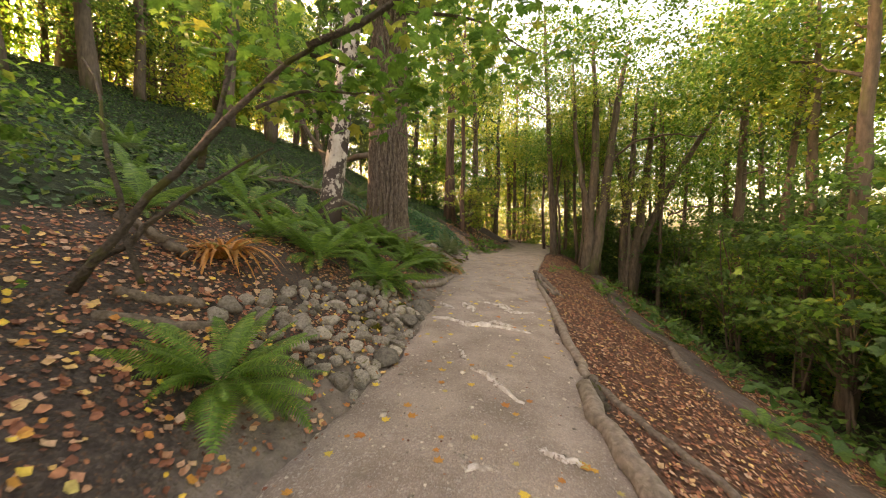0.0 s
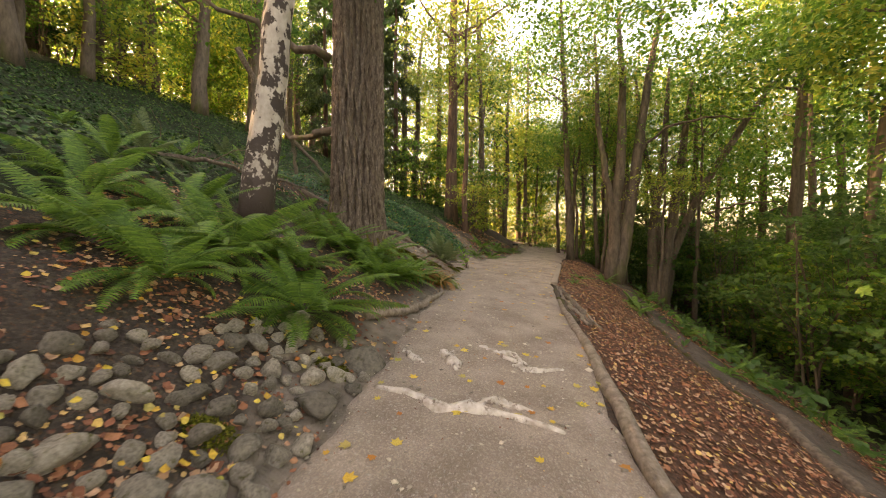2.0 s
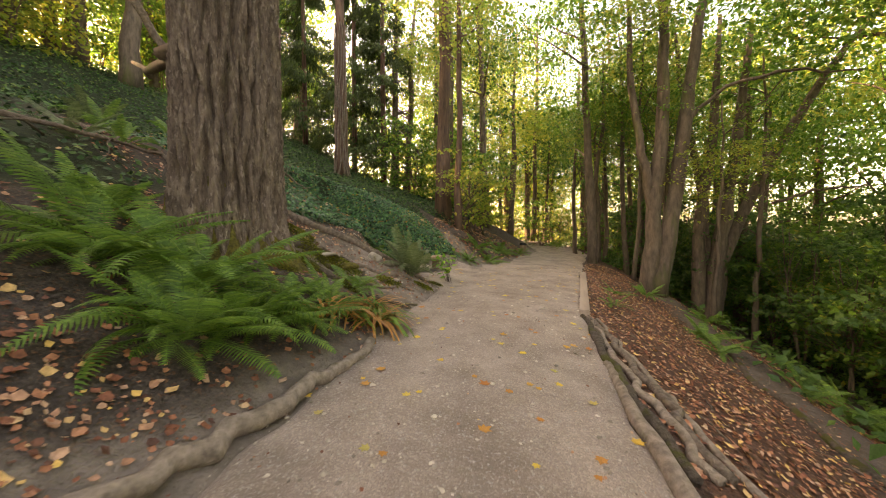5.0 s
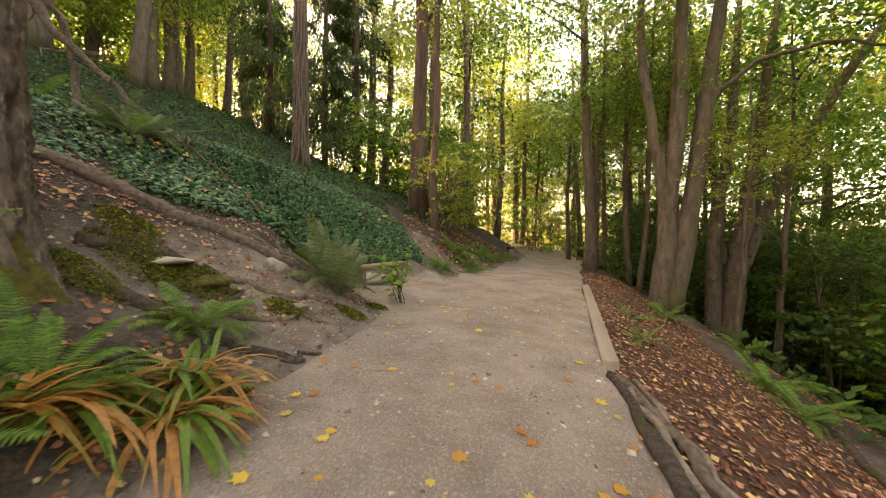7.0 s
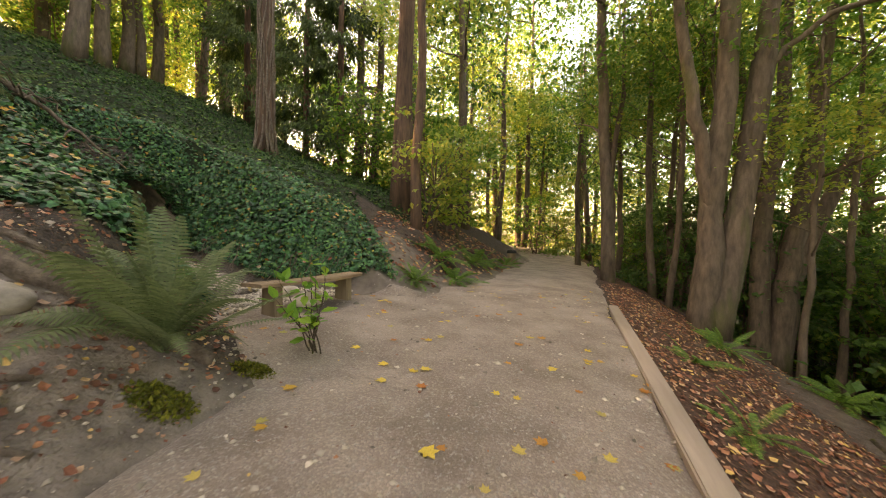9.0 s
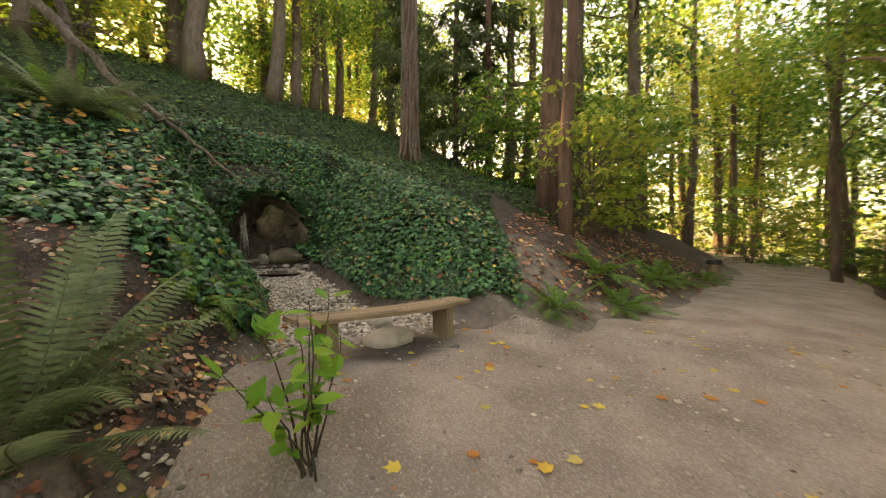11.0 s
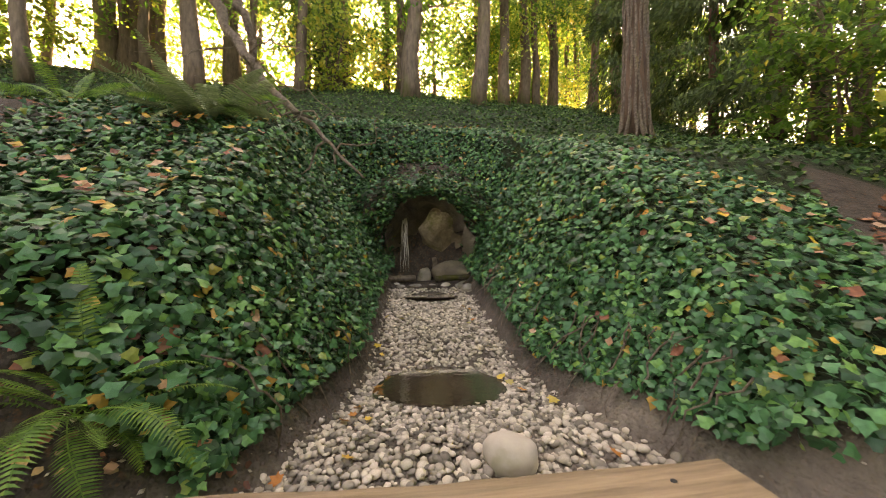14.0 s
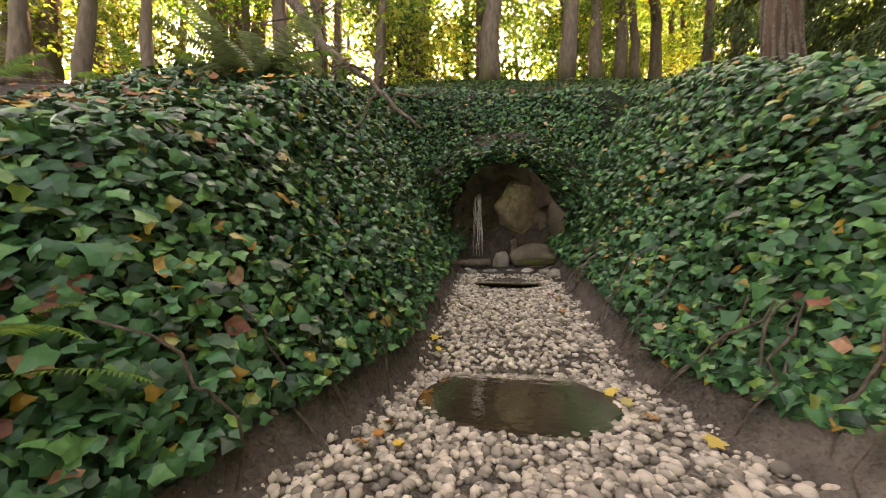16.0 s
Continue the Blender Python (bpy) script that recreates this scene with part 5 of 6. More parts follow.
inner = [(5.35, 0.05, 1.5, 0.2), (5.33, 0.3, 1.3, 0.55), (5.28, 0.5, 1.15, 0.85), (5.15, 0.62, 1.08, 1.15), (4.95, 0.66, 1.05, 1.3), (4.7, 0.68, 1.0, 1.4), (4.55, 0.76, 0.98, 1.5)]
outer = [(4.55, 0.76, 0.98, 1.5), (4.6, 1.1, 0.98, 1.57), (4.85, 1.7, 0.98, 1.66), (5.25, 2.1, 0.98, 1.85), (5.7, 2.3, 0.98, 2.2), (6.2, 2.4, 0.98, 2.5), (6.8, 2.4, 0.98, 2.8)]
cave = thing("cave", "small dark cave mouth of a spring in the bank", "cave", kind="structure")
v, q = arch(inner, seed=1, rough=0.035)
part("rock", np_mesh("rock", v, q, M_CAVE, True), cave)
v, q = arch(outer, seed=2, rough=0.02)
part("roof", np_mesh("roof", v, q, M_SOIL, True), cave)
outer_v = v.reshape(len(outer), 40, 3)

M_BOULDER = mat("mossy_brown_boulder", (0.33, 0.265, 0.175), (0.17, 0.13, 0.085), 7.0, 0.9, 1.0, 18.0, third=(0.15, 0.14, 0.05), tscale=3.5, tcut=(0.52, 0.66), dist=0.06)
# mossy boulder bulging from the cave's back
ICO = bmesh.new()
bmesh.ops.create_icosphere(ICO, subdivisions=3, radius=1)
ICO_V = np.array([x.co for x in ICO.verts])
ICO_F = np.array([[x.index for x in f.verts] for f in ICO.faces])
ICO.free()
SMALL = bmesh.new()
bmesh.ops.create_icosphere(SMALL, subdivisions=2, radius=1)
SMALL_V = np.array([x.co for x in SMALL.verts])
SMALL_F = np.array([[x.index for x in f.verts] for f in SMALL.faces])
SMALL.free()
TINY = bmesh.new()
bmesh.ops.create_icosphere(TINY, subdivisions=1, radius=1)
TINY_V = np.array([x.co for x in TINY.verts])
TINY_F = np.array([[x.index for x in f.verts] for f in TINY.faces])
TINY.free()


def stone_mesh(name, dims, material, seed, flat=0.35, fine=False, rough=0.06):
    """A weathered stone: a ball cut by a few planes and roughened."""
    g = np.random.default_rng(seed)
    v = (ICO_V if fine else SMALL_V).copy()
    for _ in range(9):
        n = g.normal(size=3)
        n /= np.linalg.norm(n)
        lim = g.uniform(1 - flat, 1.0)
        over = np.maximum(v @ n - lim, 0)
        v -= over[:, None] * n * 0.85
    for k in (2.0, 5.0):
        w = g.normal(size=(3, 3)) * k
        v *= 1 + (rough / k * 2 * np.sin(v @ w.T).sum(1) / 1.5)[:, None]
    return np_mesh(name, v * np.array(dims), ICO_F if fine else SMALL_F, material, True)


def put_stone(label, x, y, dims, material, seed, rz=0.0, up=0.25, group="", flat=0.35, z=None, name="stone", rough=0.06):
    return thing(name, label, "stone", stone_mesh(name, dims, material, seed, flat, True, rough), group, m=pose(x, y, (gz(x, y) if z is None else z) + dims[2] * up, 0, 0, rz))


c = chan(np.array(5.5), np.array(0.42), np.array(1.95))
put_stone("mossy brown boulder inside the cave", c[0], c[1], (0.42, 0.66, 0.52), M_BOULDER, 8, 20, 0, z=c[2], flat=0.3, rough=0.2)
c = chan(np.array(4.95), np.array(0.5), np.array(1.15))
put_stone("low earthy brown rock in the cave", c[0], c[1], (0.42, 0.34, 0.26), M_CAVE, 5, 60, 0, z=c[2], flat=0.5, rough=0.14)
c = chan(np.array(4.9), np.array(-0.05), np.array(1.15))
put_stone("dark wet slab standing under the trickle", c[0], c[1], (0.12, 0.13, 0.16), M_STONE, 4, 20, 0.2, z=c[2])
for k, (u_, v_, d) in enumerate([(4.35, -0.42, 0.09), (4.4, -0.2, 0.10), (4.42, 0.05, 0.08), (4.4, 0.25, 0.10), (4.35, 0.45, 0.10), (4.55, 0.55, 0.12), (4.5, -0.5, 0.1), (4.2, 0.55, 0.1)]):
    c = chan(np.array(u_), np.array(v_), np.array(1.03))
    put_stone("wet dark stone in the little weir", c[0], c[1], (d, d * 0.9, d * 0.7), M_STONE, 200 + k, k * 40, 0.3, "weir stones", z=c[2])


def stick(name, label, cat, a, b, radii, material, seed=0, seg=8):
    p = Pile()
    p.tube(bent(a, b, 8, 0, 0.008, seed), radii, seg, 0.05, seed=seed)
    return thing(name, label, cat, p.mesh(name, material))


stick("log", "short pale log above the weir", "log", chan(np.array(4.5), np.array(-0.62), np.array(1.16)), chan(np.array(4.55), np.array(-0.2), np.array(1.17)), [0.045, 0.05], M_DEADWOOD, 1)
stick("log", "dark wet log above the weir", "log", chan(np.array(4.5), np.array(0.12), np.array(1.16)), chan(np.array(4.5), np.array(0.66), np.array(1.19)), [0.045, 0.04], M_MOSSWOOD, 2)
stick("post", "short dark stake standing in the cave", "post", chan(np.array(4.95), np.array(0.12), np.array(1.05)), chan(np.array(4.97), np.array(0.12), np.array(1.48)), [0.035, 0.04], M_DEADWOOD, 3)

M_WATER = bpy.data.materials.new("clear_water")
M_WATER.use_nodes = True
b = M_WATER.node_tree.nodes["Principled BSDF"]
b.inputs["Base Color"].default_value = (0.16, 0.115, 0.065, 1)
b.inputs["Specular IOR Level"].default_value = 0.15
b.inputs["Roughness"].default_value = 0.04
b.inputs["IOR"].default_value = 1.33
b.inputs["Transmission Weight"].default_value = 0.85
wnz = M_WATER.node_tree.nodes.new("ShaderNodeTexNoise")
wnz.inputs["Scale"].default_value = 16.0
wbp = M_WATER.node_tree.nodes.new("ShaderNodeBump")
wbp.inputs["Strength"].default_value, wbp.inputs["Distance"].default_value = 0.14, 0.02
M_WATER.node_tree.links.new(wnz.outputs[0], wbp.inputs["Height"])
M_WATER.node_tree.links.new(wbp.outputs[0], b.inputs["Normal"])
M_FOAM = mat("falling_water", (0.62, 0.58, 0.54), (0.3, 0.27, 0.25), 20.0, 0.2, 0.3, 40.0, (1, 1, 0.2))
M_MUD = mat("wet_dark_mud", (0.035, 0.027, 0.018), (0.06, 0.045, 0.03), 5.0, 0.5, 0.4, 40.0)


def pool(label, u0, v0, ru, rv, z):
    a = np.linspace(0, 2 * np.pi, 48, endpoint=False)
    k = 1 + 0.07 * np.sin(3 * a + 1) + 0.05 * np.sin(5 * a)
    for nm, mt, zz, f in (("pool", M_WATER, z, 1.0), ("pool_bed", M_MUD, z - 0.014, 1.0)):
        v = np.concatenate([chan(u0 + ru * k * f * np.cos(a), v0 + rv * k * f * np.sin(a), np.full(48, zz)), chan(np.array([u0]), np.array([v0]), np.array([zz]))])
        t = np.stack([np.arange(48), (np.arange(48) + 1) % 48, np.full(48, 48)], 1)
        ob = thing(nm, label if nm == "pool" else "dark mud bed under the shallow pool", "water" if nm == "pool" else "mud", np_mesh(nm, v, t, mt, True), kind="structure")
        if nm == "pool":
            ob.visible_shadow = False


pool("shallow clear brown pool in the gravel", 1.85, -0.05, 0.42, 0.52, 0.55)
pool("small pool below the weir", 3.95, 0.0, 0.24, 0.36, 0.985)
fall = thing("waterfall", "thin white trickle of spring water in the cave", "water")
for k in range(16):
    p = Pile()
    o = (k - 7.5) * 0.0068
    p.tube(bent(chan(np.array(5.0), np.array(-0.36 + o * 0.5), np.array(2.12)), chan(np.array(4.88), np.array(-0.36 + o * 1.3), np.array(1.25 + 0.45 * (k * 7 % 5) / 5)), 9, 0.0, 0.008, k), [0.006, 0.005, 0.001], 5, 0.2, seed=k)
    part("strand", p.mesh("strand", M_FOAM), fall)

put_stone("smooth pale boulder under the bench", 0.47, 16.58, (0.27, 0.17, 0.12), M_ROCK, 11, 60, 0.55, flat=0.2)
put_stone("smooth pale boulder in the gravel behind the bench", 0.0, 17.08, (0.15, 0.13, 0.11), M_ROCK, 12, 10, 0.5, flat=0.2)
put_stone("grey stone on the bare bank", -0.2, 13.8, (0.14, 0.12, 0.12), M_STONE, 13, 10, 0.3)
put_stone("grey stone on the bare bank", 0.06, 13.9, (0.12, 0.13, 0.08), M_STONE, 14, 70, 0.3)
for k, (x, y, s) in enumerate([(0.25, 13.3, 0.17), (-0.5, 13.0, 0.3), (1.1, 14.1, 0.12), (0.45, 11.9, 0.14), (-0.9, 12.9, 0.3)]):
    put_stone("low mossy stone sunk in bare soil", x, y, (s * 0.8, s * 0.65, s * 0.28), (M_STONE, M_MOSS)[k % 2], 20 + k, k * 50, 0.0, "mossy stones", flat=0.55, rough=0.16)

# moss cushions on the bare bank
mg = np.random.default_rng(41)
for x, y, s in ((-0.55, 12.95, 0.34), (-0.85, 12.15, 0.3), (-0.95, 11.55, 0.26), (-0.95, 12.75, 0.4), (0.2, 13.2, 0.2), (0.75, 13.75, 0.17), (-0.3, 12.35, 0.25), (0.95, 14.35, 0.15), (-1.35, 13.1, 0.3), (-0.55, 6.4, 0.16), (-0.95, 5.2, 0.16)):
    n = int(5200 * s)
    a, rr_ = mg.uniform(0, 6.28, n), s * np.sqrt(mg.uniform(0, 1, n)) * mg.uniform(0.7, 1.0, n)
    px, pyy = x + np.cos(a) * rr_ * 1.2, y + np.sin(a) * rr_ * 0.8
    pz_ = height(px, pyy) + 0.28 * s * np.clip(1 - (rr_ / s) ** 2, 0, 1) * mg.uniform(0.75, 1.0, n)
    thing("moss_cushion", "yellow-green moss cushion on the bare bank", "moss", scatter("moss_cushion", LEAF_V, LEAF_F, np.stack([px, pyy, pz_], 1), turns(mg.uniform(0, 6.28, n), mg.normal(0.5, 0.5, n), mg.normal(0, 0.5, n)), mg.uniform(0.014, 0.04, n), L_MOSS), "moss cushions on the bank")

# pebbles: the nearest are single, the rest joined
pg = np.random.default_rng(77)


def pebble_spots(n, u0, u1):
    u, v = pg.uniform(u0, u1, n), pg.uniform(-1, 1, n)
    v = v * (bed_w(u) + 0.02)
    inpool = (((u - 1.85) / 0.4) ** 2 + ((v + 0.05) / 0.5) ** 2 < 1) | (((u - 3.95) / 0.22) ** 2 + (v / 0.34) ** 2 < 1) | ((u < 0.3) & (np.abs(v) > 0.45)) | (u < 0.12)
    u, v = u[~inpool], v[~inpool]
    p = chan(u, v, np.zeros_like(u))
    p[:, 2] = height(p[:, 0], p[:, 1]) + 0.008
    return p


gravel = thing("gravel", "bed of rounded pale river pebbles", "gravel", kind="structure")
p = pebble_spots(8000, 0.15, 4.25)
near = p[:, 0] > -0.35
few = np.where(near)[0][:290]
rest = np.ones(len(p), bool)
rest[few] = False
n = rest.sum()
sz = pg.uniform(0.011, 0.028, n)[:, None] * np.stack([pg.uniform(0.8, 1.4, n), pg.uniform(0.8, 1.2, n), pg.uniform(0.5, 0.8, n)], 1)
tagged(part("pebbles", scatter("pebbles", TINY_V, TINY_F, p[rest], turns(pg.uniform(0, 6.28, n), pg.normal(0, 0.3, n), pg.normal(0, 0.3, n)), sz, M_PEBBLE, True), gravel), kind="stuff")
PEB = [stone_mesh("pebble", (1.15, 0.95, 0.65), M_PEBBLE, 600 + k, 0.15) for k in range(5)]
for k, i in enumerate(few):
    s = pg.uniform(0.015, 0.034)
    part("pebble", PEB[k % 5], gravel, m=Matrix.LocRotScale(Vector(p[i]) + Vector((0, 0, 0.012)), Euler((pg.normal(0, 0.3), pg.normal(0, 0.3), pg.uniform(0, 6.28))), Vector((s, s, s))))

# stones heaped along the path's upper edge
ROCKS = [stone_mesh("stone", (1.1, 0.9, 0.75), M_STONE, 700 + k, 0.58, True, 0.1) for k in range(8)]
kept = []
rg = np.random.default_rng(55)
for k in range(1600):
    y = rg.uniform(3.5, 6.9)
    d = rg.uniform(0.02, 1.5) * (1.0 if y < 5.6 else 0.75)
    x = float(path_l(np.array(y))) - d
    s = rg.uniform(0.06, 0.14) * (1.6 if d < 0.35 and rg.random() < 0.5 else 1.0)
    if all((x - a) ** 2 + (y - b_) ** 2 > (0.74 * (s + c_)) ** 2 for a, b_, c_ in kept):
        kept.append((x, y, s))
for k, (x, y, s) in enumerate(kept[:230]):
    thing("stone", "rounded grey field stone beside the path" if k % 3 else "pale stone with moss beside the path", "stone", ROCKS[k % 8], "stones beside the path",
          m=Matrix.LocRotScale(Vector((x, y, gz(x, y) + s * 0.25)), Euler((rg.normal(0, 0.3), rg.normal(0, 0.3), rg.uniform(0, 6.28))), Vector((s, s, s))))


# ---- ivy ----
ig = np.random.default_rng(12)


def ivy_spots(n, x0, x1, y0, y1, keep):
    x, y = ig.uniform(x0, x1, n), ig.uniform(y0, y1, n)
    ok = cover_mask(x, y) * keep(x, y) > ig.uniform(0.1, 0.9, n)
    x, y = x[ok], y[ok]
    nr = normal(x, y)
    z = height(x, y)
    off = ig.uniform(0.0, 0.19, len(x)) * (0.6 + 0.4 * wav(x, y, 0.5, 70))
    return np.stack([x, y, z], 1) + nr * off[:, None], nr


def ivy_mesh(name, p, nr, lo, hi):
    n = len(p)
    tilt = nr * 0.8 + ig.normal(size=(n, 3)) * 0.5 + np.array([0.1, -0.1, 0.35])
    return scatter(name, IVY_V, IVY_F, p, facing(tilt, ig.uniform(0, 6.28, n)), ig.uniform(lo, hi, n), L_IVY)


bank = lambda x, y: ((x > -5.5) & (y > 13.7) & (y < 20.5)) * 1.0
p1, n1 = ivy_spots(48000, -5.5, 1.6, 13.7, 20.6, bank)
# walls of the channel need more leaves for their area
p1b, n1b = ivy_spots(70000, -5.0, 1.4, 15.0, 20.0, lambda x, y: (normal(x, y)[:, 2] < 0.8) * 1.0)
r_, c_ = 6 * ig.uniform(0.0, 0.999, 9000) ** 1.25, ig.uniform(1, 37, 9000)
ri, ci = r_.astype(int), c_.astype(int)
fr, fc = (r_ - ri)[:, None], (c_ - ci)[:, None]
cap = (outer_v[ri, ci] * (1 - fr) + outer_v[ri + 1, ci] * fr) * (1 - fc) + (outer_v[ri, ci + 1] * (1 - fr) + outer_v[ri + 1, ci + 1] * fr) * fc
axisp = chan(np.interp(r_, range(7), [o[0] for o in outer]) + 0.35, np.zeros(9000), np.full(9000, 1.2))
ncap = cap - axisp
ncap /= np.linalg.norm(ncap, axis=1)[:, None]
cap = cap + ncap * ig.uniform(0.0, 0.15, 9000)[:, None] + np.array([0.05, -0.02, -0.04]) * np.clip(1.6 - r_, 0, 1.6)[:, None]
ivy = thing("ivy", "dense glossy dark-green ivy over the bank", "ivy", kind="structure")
allp, alln = np.concatenate([p1, p1b, cap]), np.concatenate([n1, n1b, ncap])
front = np.where((allp[:, 0] > -1.6) & (allp[:, 0] < -0.2) & (allp[:, 1] < 18.6) & (allp[:, 2] > 0.9))[0][:260]
restm = np.ones(len(allp), bool)
restm[front] = False
tagged(part("leaves", ivy_mesh("leaves", allp[restm], alln[restm], 0.04, 0.08), ivy), kind="stuff")
one = np_mesh("ivy_leaf", np.array(IVY_V), np.array(IVY_F), L_IVY)
for i in front:
    s = ig.uniform(0.06, 0.105)
    nn = Vector(alln[i] + ig.normal(size=3) * 0.3 + np.array([0.15, -0.1, 0.3]))
    part("leaf", one, ivy, m=Matrix.LocRotScale(Vector(allp[i] + alln[i] * 0.04), nn.to_track_quat('Z', 'Y') @ Euler((0, 0, ig.uniform(0, 6.28))).to_quaternion(), Vector((s, s, s))))
# bare stems hanging below the leaves
for k in range(60):
    u_ = ig.uniform(0.6, 4.2)
    sd = ig.choice([-1, 1])
    w = float(bed_w(np.array(u_)))
    a = chan(np.array(u_), np.array(sd * (w + 0.03)), np.array(float(bed_z(np.array(u_))) + 0.03))
    b_ = chan(np.array(u_ + ig.normal(0, 0.15)), np.array(sd * (w + 0.3)), np.array(float(bed_z(np.array(u_))) + 0.6))
    p = Pile()
    p.tube(bent(a, b_, 8, 0.05, 0.03, k), [0.004, 0.007, 0.005], 4)
    part("stem", p.mesh("stem", M_DEADWOOD), ivy)
# the wider slope
p2, n2 = ivy_spots(70000, -16, 2.5, 3.0, 34, lambda x, y: (1 - bank(x, y)))
tilt = n2 + ig.normal(size=(len(p2), 3)) * 0.55 + np.array([0.1, -0.1, 0.3])
slope_ivy = thing("ivy_slope", "ivy and low green plants on the upper slope", "ivy", scatter("ivy_slope", [(0, 0, 0), (0.45, 0.3, 0.04), (0, 0.9, -0.05), (-0.45, 0.3, 0.04)], LEAF_F, p2, facing(tilt, ig.uniform(0, 6.28, len(p2))), ig.uniform(0.06, 0.12, len(p2)), L_IVYFAR), kind="stuff")
n = 16000
x, y = ig.uniform(4, 30, n), ig.uniform(-2, 34, n)
ok = (x - path_r(y) > 3.4 + ig.normal(0, 0.6, n)) & (wav(x, y, 0.15, 90) > -0.5)
x, y = x[ok], y[ok]
p3 = np.stack([x, y, height(x, y) + ig.uniform(0.02, 0.45, len(x))], 1)
thing("undergrowth", "low green undergrowth down the lower slope", "plants", scatter("undergrowth", LEAF_V, LEAF_F, p3, turns(ig.uniform(0, 6.28, len(x)), ig.normal(0.2, 0.5, len(x)), ig.normal(0, 0.5, len(x))), ig.uniform(0.12, 0.3, len(x)), L_DARK), kind="stuff")


# ---- fallen leaves ----
fg = np.random.default_rng(99)


def curled(seed):
    g = np.random.default_rng(seed)
    v = np.array(MAPLE_V)
    v[:, 1] -= 0.45
    v[:, 2] = 0.10 + 0.25 * g.uniform(0.3, 1) * (v[:, 0] ** 2) + 0.2 * g.uniform(-0.5, 1) * v[:, 1] ** 2 + g.normal(0, 0.02, len(v))
    return v


CURL_V = np.array([(0, -0.5, 0.12), (0.3, -0.15, 0.02), (0.42, 0.25, 0.14), (0.05, 0.55, 0.06), (-0.4, 0.2, 0.16), (-0.28, -0.2, 0.0)])
CURL_F = np.array([(0, 1, 5), (1, 2, 3), (1, 3, 5), (5, 3, 4)])


def litter(name, label, n, x0, x1, y0, y1, keep, lo, hi, material, lift=0.008):
    x, y = fg.uniform(x0, x1, n), fg.uniform(y0, y1, n)
    ok = keep(x, y) > fg.uniform(0, 1, n)
    x, y = x[ok], y[ok]
    nr = normal(x, y) + fg.normal(size=(len(x), 3)) * 0.22
    p = np.stack([x, y, height(x, y) + lift + fg.uniform(0, 0.02, len(x))], 1)
    return thing(name, label, "fallen leaves", scatter(name, CURL_V, CURL_F, p, facing(nr, fg.uniform(0, 6.28, len(x))), fg.uniform(lo, hi, len(x)), material), kind="stuff")


litter("leaf_litter", "thick rust-brown fallen leaves on the lower slope", 100000, 1.2, 11, -1, 22, lambda x, y: litter_mask(x, y), 0.02, 0.065, L_LITTER)
litter("leaf_litter", "scattered brown leaves on the upper bank", 26000, -6, 1.5, 0.5, 15.2, lambda x, y: np.clip((path_l(y) - x) / 0.3, 0, 1) * (1 - cover_mask(x, y)) * (0.32 + 0.5 * wav(x, y, 0.4, 80)) * (1 - 0.85 * bare_mask(x, y)), 0.025, 0.085, L_LITTER)
litter("leaf_litter", "thick rust-brown leaves on the bank beside the path", 5500, -3.6, 0.9, 0.2, 5.2, lambda x, y: (1 - cover_mask(x, y)) * np.clip((path_l(y) - 0.15 - x) / 0.4, 0, 1) * (0.45 + 0.5 * wav(x, y, 0.5, 81)), 0.03, 0.085, L_LITTER)
litter("leaf_litter", "small brown leaves and bark on the bare bank", 2600, -2.6, 0.9, 12.8, 16.0, lambda x, y: (1 - cover_mask(x, y)) * np.clip((path_l(y) - x) / 0.3, 0, 1) * 0.8, 0.015, 0.06, L_LITTER)
litter("leaf_litter", "brown leaves on the bank beyond the ivy", 4000, 0.5, 5, 18.5, 27, lambda x, y: np.clip((path_l(y) - x) / 0.3, 0, 1) * 0.6, 0.06, 0.12, L_LITTER)
litter("leaf_litter", "orange leaves among the stones", 800, -3.6, -0.3, 1.0, 7, lambda x, y: np.clip((path_l(y) - x) / 0.2, 0, 1) * 0.5, 0.035, 0.075, L_FALLEN, 0.05)
litter("leaf_litter", "orange leaves caught on the ivy", 1200, -5, 1.2, 14.8, 20, lambda x, y: cover_mask(x, y) * 0.18, 0.035, 0.09, L_FALLEN, 0.14)
litter("leaf_litter", "brown leaves caught on the ivy", 1800, -5, 1.2, 14.0, 20, lambda x, y: cover_mask(x, y) * 0.35, 0.035, 0.095, L_LITTER, 0.13)
litter("leaf_litter", "small brown leaf scraps on the bank beside the path", 22000, -5, 0.9, 0.2, 9.0, lambda x, y: (1 - cover_mask(x, y)) * np.clip((path_l(y) - 0.1 - x) / 0.5, 0, 1) * (0.5 + 0.4 * wav(x, y, 0.6, 83)), 0.015, 0.05, L_LITTER, 0.004)
litter("leaf_litter", "small leaf and bark scraps trodden into the path", 4200, -1.3, 6.0, 0.5, 20, lambda x, y: np.clip((x - path_l(y) + 0.1) / 0.2, 0, 1) * np.clip((path_r(y) - x) / 0.1, 0, 1) * (0.35 + 0.65 * np.exp(-np.minimum(x - path_l(y), path_r(y) - x) / 0.25)), 0.008, 0.03, L_LITTER, 0.03)
litter("leaf_litter", "orange and brown leaves along the path's upper edge", 5200, -2.2, 0.9, 2.0, 12.0, lambda x, y: np.exp(-((path_l(y) - 0.25 - x) / 0.3) ** 2) * (0.45 + 0.5 * wav(x, y, 0.7, 84)), 0.025, 0.08, L_LITTER, 0.012)
FALL = [np_mesh("fallen_leaf", curled(k + 5), np.array(MAPLE_F), L_FALLEN) for k in range(5)]
